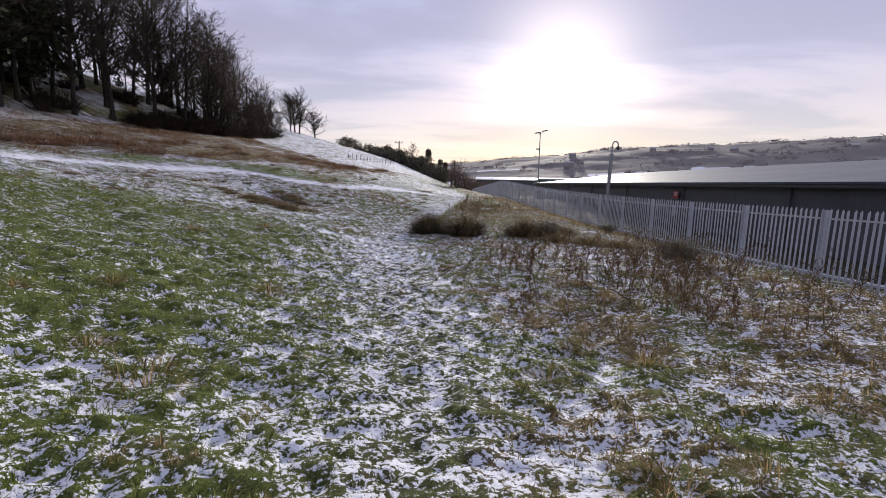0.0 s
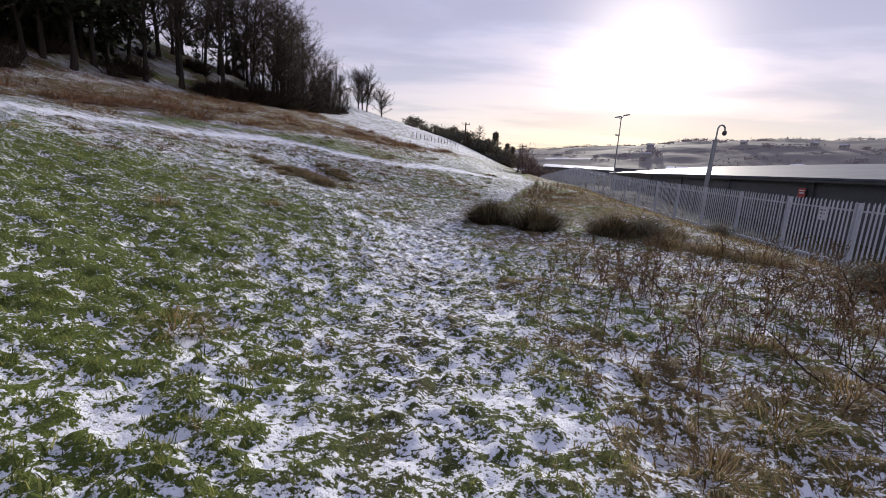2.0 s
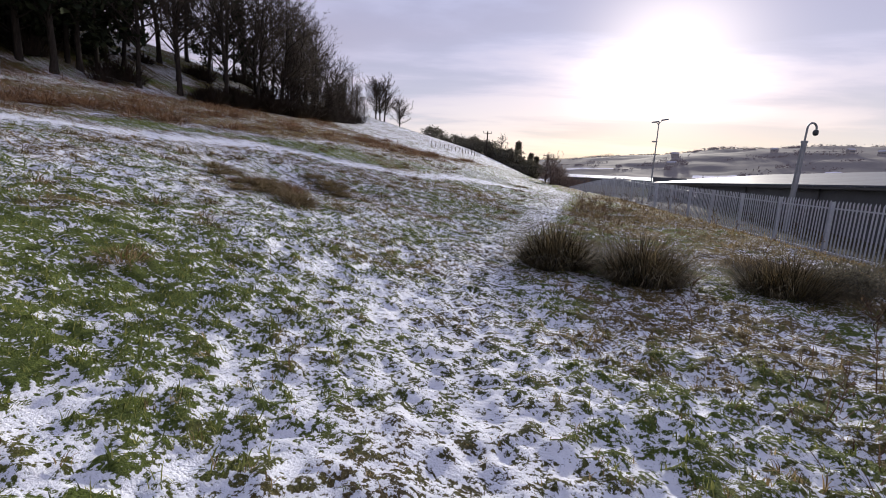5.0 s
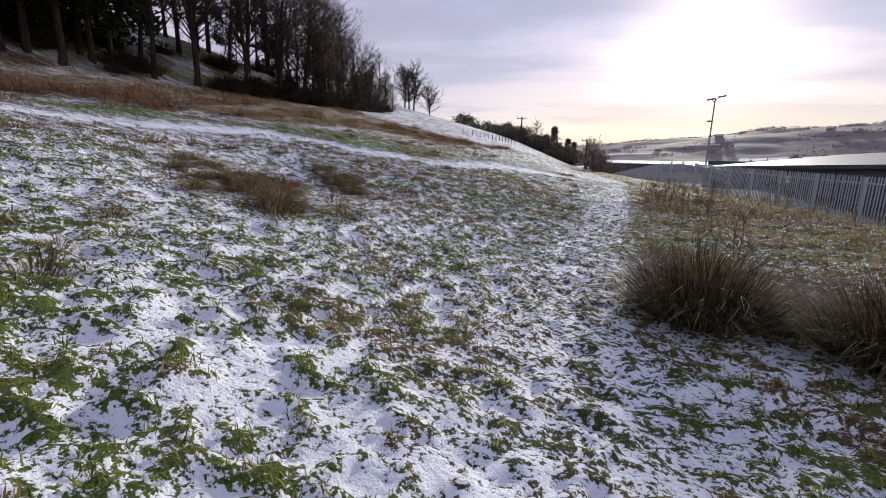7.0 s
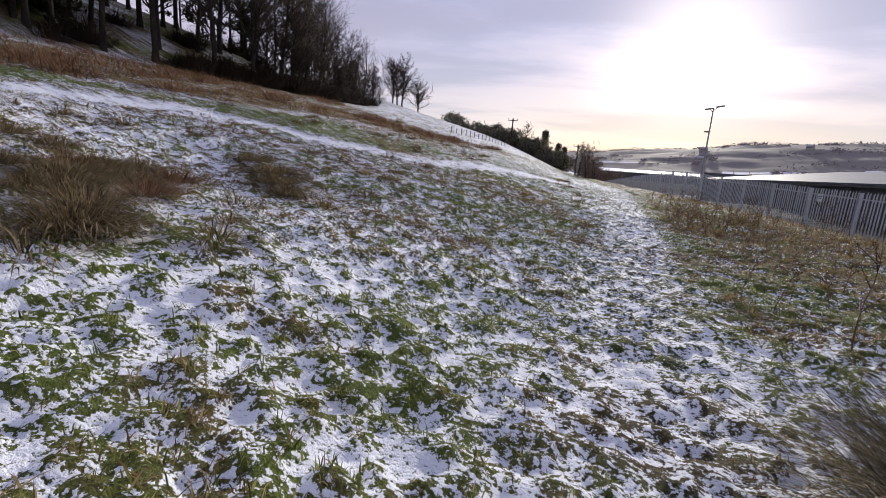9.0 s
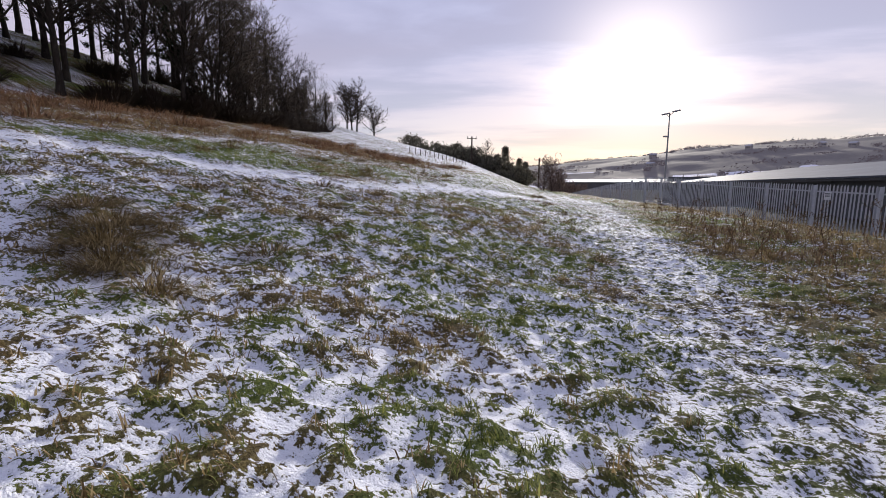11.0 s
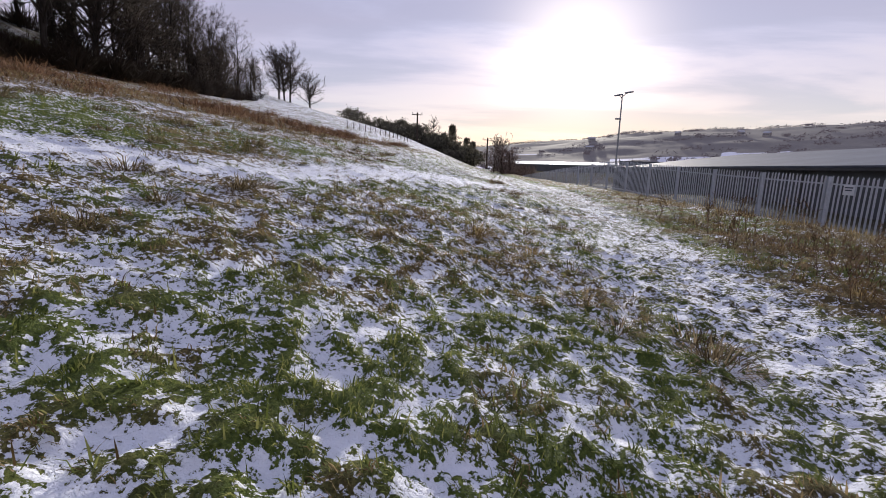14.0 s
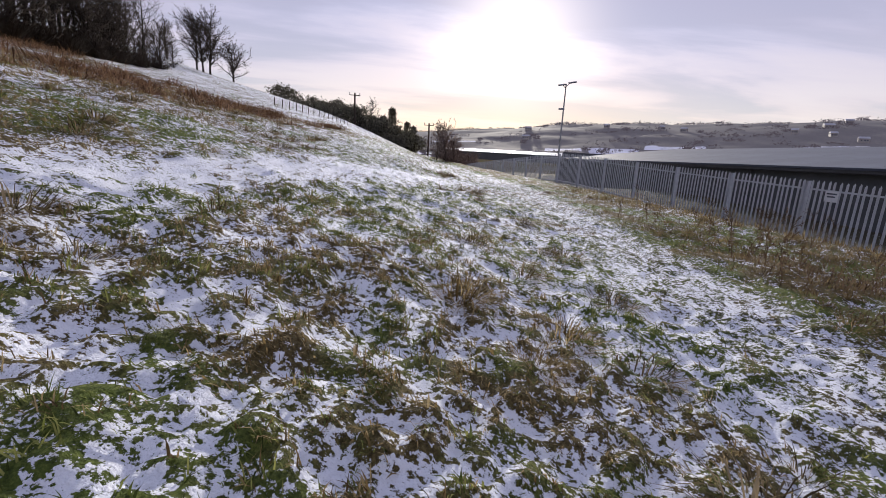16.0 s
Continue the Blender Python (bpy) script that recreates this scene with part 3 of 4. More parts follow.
def leaf_mesh(name, centres, size, mat, rng):
    """Small bent leaf sprays of two triangles each, at random angles."""
    n = len(centres)
    d = rng.normal(size=(n, 3))
    d /= np.linalg.norm(d, axis=1)[:, None]
    e = np.cross(d, rng.normal(size=(n, 3)))
    e /= np.linalg.norm(e, axis=1)[:, None]
    s = (size * rng.uniform(0.5, 1.3, n))[:, None]
    nrm = np.cross(d, e)
    v = np.stack([centres - d * s, centres + e * s * 0.45 + nrm * s * 0.15, centres + d * s, centres - e * s * 0.45 + nrm * s * 0.15], 1).reshape(-1, 3)
    i = np.arange(n)[:, None, None] * 4
    f = (i + np.array([[0, 1, 2], [0, 2, 3]])[None]).reshape(-1, 3)
    return mesh_of(name, v, f, mat)


def turned(d, angle, rng):
    """Direction d bent by angle to a random side."""
    p = np.cross(d, rng.normal(size=3))
    p /= np.linalg.norm(p) + 1e-9
    return d * math.cos(angle) + p * math.sin(angle)


def tree_meshes(seed, tall, girth=0.16, spread=0.55, bare=0.32, twigs=4, fat=1.0):
    """Meshes of a leafless tree: trunk, twigs, limbs."""
    rng = np.random.default_rng(seed)
    wood, limb, twig = [], [], []
    up = np.array([0, 0, 1.0])
    p, d, n = np.array([0, 0, -0.5]), np.array([0, 0, 1.0]), 11
    step = (tall * 0.93 + 0.5) / n
    forks = []
    for i in range(n):
        r0, r1 = girth * (1 - i / n) ** 0.8 + 0.02, girth * (1 - (i + 1) / n) ** 0.8 + 0.02
        if i == 0:
            r0 *= 1.5
        q = p + d * step
        wood.append((p, q, r0, r1))
        if (i + 1) / n > bare:
            for _ in range(4 if i < n - 2 else 5):
                forks.append((p + (q - p) * rng.uniform(0.1, 1), d, r1, 1 - (i + 0.5) / n))
        p = q
        d = turned(d, rng.uniform(0.02, 0.10), rng) + up * 0.06
        d /= np.linalg.norm(d)
    for p, d0, r, u in forks:
        ln = tall * (0.12 + 0.13 * min(1.0, 2.6 * u)) * spread / 0.55 * rng.uniform(0.7, 1.2)
        d = turned(d0, rng.uniform(0.55, 1.15), rng)
        m, rr = 4, min(r * 0.55, 0.075)
        for j in range(m):
            q = p + d * ln / m
            a, b = rr * (1 - j / m) + 0.008, rr * (1 - (j + 1) / m) + 0.008
            limb.append((p, q, a, b))
            for _ in range(twigs):
                e = turned(d, rng.uniform(0.4, 1.1), rng) + up * 0.12
                e /= np.linalg.norm(e)
                s = p + (q - p) * rng.uniform(0, 1)
                tl = ln * rng.uniform(0.2, 0.42)
                mid = s + e * tl * 0.5
                e2 = turned(e, 0.3, rng)
                twig.append((s, s + e * tl * 0.62, 0.017 * fat, 0.010))
                twig.append((mid, mid + e2 * tl * 0.5, 0.012 * fat, 0.004))
                for _ in range(2):
                    e3 = turned(e, rng.uniform(0.4, 0.8), rng) + up * 0.2
                    twig.append((mid, mid + e3 * tl * rng.uniform(0.25, 0.5), 0.011 * fat, 0.004))
            p = q
            d = turned(d, rng.uniform(0.12, 0.34), rng) + up * 0.09
            d /= np.linalg.norm(d)
    return tube_mesh("trunk", wood, 7, MAT_BARK), spike_mesh("crown", twig, MAT_TWIG), tube_mesh("limb", limb, 3, MAT_BARK)


def put_tree(meshes, x, y, scale, turn, label, group="", name="tree", sink=0.0, lean=(0, 0)):
    z = float(land(np.array([x]), np.array([y]))[0]) - sink
    ob = thing(name, pose(x, y, z, lean[0], lean[1], turn) @ Matrix.Scale(scale, 4), label, "tree" if "tree" in name else "shrub", group)
    for n, me in meshes:
        part(n, me, None, ob)
    return ob


def clump(name, seed, n, radius, lmin, lmax, width, mat, lean=0.9, droop=0.9):
    """One tussock: blades rising from a disc and arching outwards."""
    rng = np.random.default_rng(seed)
    a, r = rng.uniform(0, 2 * math.pi, n), radius * np.sqrt(rng.uniform(0, 1, n))
    base = np.stack([r * np.cos(a), r * np.sin(a), -0.03 + 0 * r], -1)
    az = a + rng.normal(size=n) * 0.6
    return blade_mesh(name, base, az, rng.uniform(lmin, lmax, n), np.clip(lean * (r / radius) + rng.normal(size=n) * 0.15, 0, 1.5),
                      rng.uniform(0.1, 1, n) * droop, width * rng.uniform(0.6, 1.3, n), mat)


# ---- wood on the slope ----
def leafy_meshes(seed, tall, wide, count, size, mat, foot=0.12, cone=0.0):
    """Trunk and crown of an evergreen: leaf sprays gathered in clumps with gaps between."""
    rng = np.random.default_rng(seed)
    clumps = []
    for _ in range(max(10, count // 45)):
        h = rng.uniform(foot, 1.0)
        prof = (1 - h) ** 0.8 if cone else math.sqrt(max(0.02, 1 - ((h - 0.5) / 0.56) ** 2))
        a, r = rng.uniform(0, 2 * math.pi), wide * prof * rng.uniform(0.45, 1.05)
        clumps.append((r * math.cos(a), r * math.sin(a), h * tall, rng.uniform(0.10, 0.24) * wide + 0.12))
    c = np.array(clumps)
    pick = rng.integers(0, len(c), count)
    pts = c[pick, :3] + rng.normal(size=(count, 3)) * c[pick, 3:4] * np.array([0.75, 0.75, 0.6])
    pts[:, 2] = np.maximum(pts[:, 2], 0.03)
    segs = [(np.array([0, 0, -0.4]), np.array([0.05, 0.02, tall * 0.5]), wide * 0.06 + 0.03, wide * 0.04 + 0.02),
            (np.array([0.05, 0.02, tall * 0.5]), np.array([0, 0, tall * 0.93]), wide * 0.04 + 0.02, 0.015)]
    for x, y, z, _ in clumps[:40]:
        segs.append((np.array([0, 0, max(0.1, z - wide * 0.3)]), np.array([x, y, z]), 0.03 + wide * 0.008, 0.01))
    return [("trunk", tube_mesh("trunk", segs, 5, MAT_BARK)), ("crown", leaf_mesh("crown", pts, size, mat, rng))]


def build_wood():
    rng = np.random.default_rng(4)
    kinds = []
    for i, (h, g, sp) in enumerate([(15, 0.19, 0.75), (16.5, 0.22, 0.8), (13.5, 0.15, 0.75), (15.5, 0.17, 0.66), (14.5, 0.20, 0.9), (13.5, 0.17, 0.85)]):
        a, b, c = tree_meshes(100 + i, h, g, sp, 0.20, 4 if i < 4 else 1, 1.5 if i < 4 else 4.0)
        kinds.append([("trunk", a), ("crown", b), ("limb", c)])
    spots = []
    for row in range(5):
        y = 6.0 + row * 1.3
        while y < 87:
            x = float(wood_edge(y)) - row * 4.4 - rng.uniform(0, 3.0)
            if not (row > 3 and y < 25) and not (row > 2 and y > 54):
                spots.append((x, y + rng.uniform(-1, 1), row))
            y += rng.uniform(2.4, 3.8) * (1 + 0.10 * row)
    for x, y, row in spots:
        k = int(rng.integers(0, 4)) if row < 2 else int(rng.integers(4, 6))
        s = rng.uniform(0.9, 1.1) * float(np.interp(-x / y, [0.38, 0.42, 0.45, 0.487, 0.55, 0.63], [0.43, 0.53, 0.63, 0.75, 0.90, 1.0]))
        put_tree(kinds[k], x, y, s, rng.uniform(0, 360), "tall bare winter tree with dark bark on the snowy wooded slope", "trees of the wood",
                 lean=(rng.uniform(-3, 3), rng.uniform(-3, 3)))
    ever = [leafy_meshes(200 + i, h, w, 1400, 0.31, MAT_IVY, 0.2) for i, (h, w) in enumerate([(11, 2.6), (13, 3.0), (9, 2.6)])]
    for i in range(64):
        y = rng.uniform(6, 41) if i < 60 else rng.uniform(48, 64)
        x = float(wood_edge(y)) - (rng.uniform(2.5, 12) if i % 3 else rng.uniform(12, 34)) - (1.5 if i >= 60 else 0)
        put_tree(ever[i % 3], x, y, rng.uniform(0.85, 1.2) * (0.6 if i >= 60 else 1), rng.uniform(0, 360), "dense dark evergreen tree among bare trees", "evergreens of the wood", name="evergreen_tree")
    low = [[("foliage", clump("foliage", 300 + i, 330, 0.9, 0.7, 2.0, 0.05, MAT_TWIG, 1.0, 1.2))] for i in range(3)]
    for i in range(90):
        y = rng.uniform(44, 79) if i < 40 else rng.uniform(10, 60)
        x = float(wood_edge(y)) + (rng.uniform(-2.0, 1.2) if i < 46 else rng.uniform(-9.0, 0.5))
        put_tree(low[i % 3], x, y, rng.uniform(0.8, 1.3), rng.uniform(0, 360), "low dark bramble shrub at the foot of the wood", "undergrowth of the wood", name="shrub")


build_wood()


def build_thicket():
    """Bushy bare thorns that close the lower end of the wood."""
    rng = np.random.default_rng(19)
    kinds = []
    for i, h in enumerate((6.0, 5.0, 4.2)):
        a, b, c = tree_meshes(150 + i, h, 0.09, 0.95, 0.05, 2, 2.4)
        kinds.append([("trunk", a), ("crown", b), ("limb", c)])
    for i in range(26):
        y = rng.uniform(52, 90)
        x = float(wood_edge(y)) + rng.uniform(-3, 1.5)
        put_tree(kinds[i % 3], x, y, rng.uniform(0.7, 1.2) * float(np.interp(y, [52, 66, 90], [1.0, 0.75, 0.55])), rng.uniform(0, 360), "bushy bare thorn tree at the wood's edge", "thorns at the edge of the wood", name="thorn_tree")


build_thicket()


def build_hill_trees():
    rng = np.random.default_rng(9)
    for i, (x, y, h, sp) in enumerate([(-40.7, 104, 5.8, 0.8), (-36.2, 104, 7.0, 1.3), (-35.0, 103.4, 7.8, 1.25), (-33.8, 103, 9.4, 0.8), (-30.4, 103.5, 5.4, 1.35)]):
        a, b, c = tree_meshes(400 + i, h, 0.15, sp, 0.22, 5, 1.6)
        put_tree([("trunk", a), ("crown", b), ("limb", c)], x, y, 1.0, rng.uniform(0, 360), "bare tree standing alone on the snowy hill brow", "trees on the brow")
    gorse = [leafy_meshes(420 + i, h, w, 1500, 0.20, MAT_NEEDLE, 0.03) for i, (h, w) in enumerate([(2.4, 2.2), (3.0, 2.0), (2.0, 2.4)])]
    for i, (x, y, s) in enumerate([(-25.2, 113, 0.95), (-23.0, 114, 0.8), (-19.6, 115, 1.0), (-17.4, 116, 0.9), (-15.4, 114, 1.0), (-14.0, 112, 1.1), (-12.2, 113, 1.2),
                                   (-10.4, 111, 1.2), (-8.6, 112, 1.25), (-7.0, 110, 1.3), (-5.4, 110, 1.3), (-3.6, 111, 1.3), (-1.8, 110, 1.2), (0.2, 111, 1.0), (-16.0, 106, 0.5), (-20.5, 108, 0.35),
                                   (-2.6, 105, 0.6), (-4.8, 104, 0.5)]):
        put_tree(gorse[i % 3], x, y, s, rng.uniform(0, 360), "dark green gorse bush on the hillside", "gorse on the hillside", name="gorse_bush")
    fir = leafy_meshes(440, 7.0, 1.9, 2600, 0.26, MAT_NEEDLE, 0.05, cone=1.0)
    for x, y, s in ((-4.4, 118, 0.92), (-1.2, 120, 0.75), (0.2, 121, 0.72), (-6.2, 121, 0.6)):
        put_tree(fir, x, y, s, rng.uniform(0, 360), "dark conifer tree below the hill", "conifers below the hill", name="conifer_tree")
    a, b, c = tree_meshes(450, 6.5, 0.12, 0.7, 0.15, 4)
    put_tree([("trunk", a), ("crown", b), ("limb", c)], -8.6, 117, 1.0, 30, "small bare tree among gorse bushes", "trees on the brow")
    thorn = []
    for i, h in enumerate((4.2, 3.2)):
        a, b, c = tree_meshes(460 + i, h, 0.05, 1.2, 0.03, 1, 2.6)
        b.materials[0] = MAT_SCRUB
        c.materials[0] = MAT_SCRUB
        thorn.append([("trunk", a), ("crown", b), ("limb", c)])
    for i in range(40):
        y = rng.uniform(74, 114)
        x = rng.uniform(1.0, 6.0) + (y - 74) * 0.22 * rng.uniform(0.2, 1)
        put_tree(thorn[i % 2], x, y, rng.uniform(0.6, 1.05), rng.uniform(0, 360), "tangled bare brown scrub bush", "scrub at the end of the path", name="scrub_bush")
    # stock fence along the hill's foot
    prev = None
    wires = []
    for i in range(15):
        y = 66.0 + 1.5 * i
        x = float(np.interp(y, [66, 88], [-14.4, -10.0]))
        z = float(land(np.array([x]), np.array([y]))[0])
        bm = bmesh.new()
        cyl(bm, 0.045, 0.04, (0, 0, -0.3), (0, 0, 0.72), 7)
        t = thing("fence_post", pose(x, y, z, rng.uniform(-3, 3), rng.uniform(-3, 3), 0), "weathered round timber stock fence post", "fence post", "stock fence")
        part("post", bm, MAT_POLEWOOD, t)
        if prev is not None:
            for h in (0.3, 0.5, 0.69):
                wires.append((np.array([prev[0], prev[1], prev[2] + h]), np.array([x, y, z + h]), 0.003, 0.003))
        prev = (x, y, z)
    tagged(part("fence_wire", tube_mesh("fence_wire", wires, 4, MAT_LAMPSTEEL), None, None), "plain wire strands of a stock fence", "fence wire")


build_hill_trees()


# ---- poles and lamps ----
def build_poles():
    for x, y, top, arms in ((-10.7, 103.3, 11.0, 1), (2.4, 106.0, 7.0, 1)):
        z = float(land(np.array([x]), np.array([y]))[0])
        t = thing("utility_pole", pose(x, y, z, 0, 0, 12), "dark wooden utility pole with a crossarm", "utility pole", "utility poles")
        h = top - z
        bm = bmesh.new()
        cyl(bm, 0.17, 0.13, (0, 0, -0.6), (0, 0, h), 10)
        part("pole", bm, MAT_POLEWOOD, t)
        bm = bmesh.new()
        box(bm, 1.9, 0.1, 0.12, 0, 0.14, h - 0.35, 0.01)
        part("crossarm", bm, MAT_POLEWOOD, t)
        for u in (-0.85, 0.0, 0.85):
            bm = bmesh.new()
            cyl(bm, 0.03, 0.03, (u, 0.14, h - 0.30), (u, 0.14, h - 0.12), 6)
            cyl(bm, 0.07, 0.05, (u, 0.14, h - 0.14), (u, 0.14, h + 0.06), 8)
            part("insulator", bm, MAT_GUTTER, t)
    # floodlight mast
    x, y, top = 16.8, 78.4, 10.9
    z = float(land(np.array([x]), np.array([y]))[0])
    h = top - z
    t = thing("floodlight_mast", pose(x, y, z), "tall slim grey steel mast with two floodlights", "floodlight")
    bm = bmesh.new()
    cyl(bm, 0.14, 0.07, (0, 0, -0.3), (0, 0, h - 0.2), 12)
    part("mast", bm, MAT_LAMPSTEEL, t)
    for u, dz, n in ((-0.45, -0.35, "floodlight"), (0.65, 0.0, "floodlight")):
        bm = bmesh.new()
        cyl(bm, 0.05, 0.04, (0, 0, h - 0.5 + dz * 0.5), (u * 0.8, 0, h + dz), 8)
        part("bracket", bm, MAT_LAMPSTEEL, t)
        bm = bmesh.new()
        box(bm, 0.95, 0.5, 0.16, 0, 0, 0, 0.04)
        bmesh.ops.transform(bm, matrix=pose(u * 1.15, -0.1, h + dz + 0.05, 12, -12, 0), verts=bm.verts)
        part(n, bm, MAT_LAMPSTEEL, t)
    bm = bmesh.new()
    box(bm, 0.7, 0.25, 0.2, -0.25, 0, h - 3.1, 0.03)
    part("camera_box", bm, MAT_LAMPSTEEL, t)
    # camera pole with a swan neck
    x, y, top = 13.5, 36.1, 5.2
    z = float(land(np.array([x]), np.array([y]))[0])
    h = top - z
    t = thing("cctv_pole", pose(x, y, z, 0, 2.0, 15), "grey steel pole with a swan neck and dome camera", "camera pole")
    bm = bmesh.new()
    cyl(bm, 0.15, 0.14, (0, 0, -0.3), (0, 0, h - 1.1), 12)
    part("pole", bm, MAT_LAMPSTEEL, t)
    bm = bmesh.new()
    cyl(bm, 0.17, 0.17, (0, 0, h - 1.15), (0, 0, h - 1.05), 12)
    part("collar", bm, MAT_LAMPSTEEL, t)
    pts = [Vector((0.27 - 0.27 * math.cos(a), 0, h - 0.35 + 0.30 * math.sin(a))) for a in np.linspace(0, math.pi, 11)]
    pts = [Vector((0, 0, h - 1.1))] + pts + [Vector((0.54, 0, h - 0.42))]
    bm = bmesh.new()
    for a, b in zip(pts, pts[1:]):
        cyl(bm, 0.05, 0.05, a, b, 8)
    part("swan_neck", bm, MAT_LAMPSTEEL, t)
    bm = bmesh.new()
    cyl(bm, 0.11, 0.15, (0.54, 0, h - 0.42), (0.54, 0, h - 0.56), 12)
    bmesh.ops.create_uvsphere(bm, u_segments=12, v_segments=8, radius=0.14, matrix=Matrix.Translation((0.54, 0, h - 0.58)))
    part("dome_camera", bm, MAT_GUTTER, t)


build_poles()


def plain(name, rgb, rough=0.6):
    return simple(name, [(0.3, tuple(c * 0.8 for c in rgb)), (0.7, rgb)], 8, rough, bump=0.05)


MAT_RED, MAT_WHITE, MAT_BAR = plain("sign_red", (0.42, 0.06, 0.04)), plain("sign_white", (0.72, 0.73, 0.75)), plain("sign_print", (0.08, 0.09, 0.12))


def build_signs():
    for x, y, z, w, h, mat, turn, bars in ((15.85, 29.8, 1.02, 0.62, 0.5, MAT_RED, -90, 2), (9.93, 18.7, 0.52, 0.36, 0.42, MAT_WHITE, -95, 3),
                                           (8.29, 35.4, 0.88, 0.42, 0.3, MAT_WHITE, -95, 2), (15.85, 8.0, 1.0, 0.5, 0.4, MAT_WHITE, -90, 2)):
        t = thing("safety_sign", pose(x, y, z, 0, 0, turn), ("red" if mat == MAT_RED else "white") + " rectangular warning sign with small print", "sign", "safety signs")
        bm = bmesh.new()
        box(bm, w, 0.006, h, 0, 0, 0, 0.002)
        part("plate", bm, mat, t)
        for i in range(bars):
            bm = bmesh.new()
            box(bm, w * (0.75 - 0.15 * i), 0.004, h * 0.13, 0, -0.006, h * (0.25 - 0.27 * i))
            part("print_bar", bm, MAT_WHITE if mat == MAT_RED else MAT_BAR, t)


build_signs()


# ---- far side of the valley ----
def hill_top(az):
    return np.interp(az, [-12, 0, 2.7, 7.6, 22.7, 41.5, 52, 75, 110], [0.028, 0.042, 0.046, 0.054, 0.077, 0.087, 0.091, 0.087, 0.075])


def far_hill(az, r):
    top = 880 * hill_top(az) + 1.5
    x, y = r * np.sin(np.radians(az)), r * np.cos(np.radians(az))
    u = smooth(300, 900, r)
    z = -8 + (top + 8) * (0.55 * u + 0.45 * smooth(420, 900, r) ** 1.3)
    return x, y, z + (9 * (fbm(x * 0.008, y * 0.008, 3, 81) - 0.5) + 3.0 * (fbm(x * 0.03, y * 0.03, 2, 82) - 0.5)) * smooth(300, 500, r)


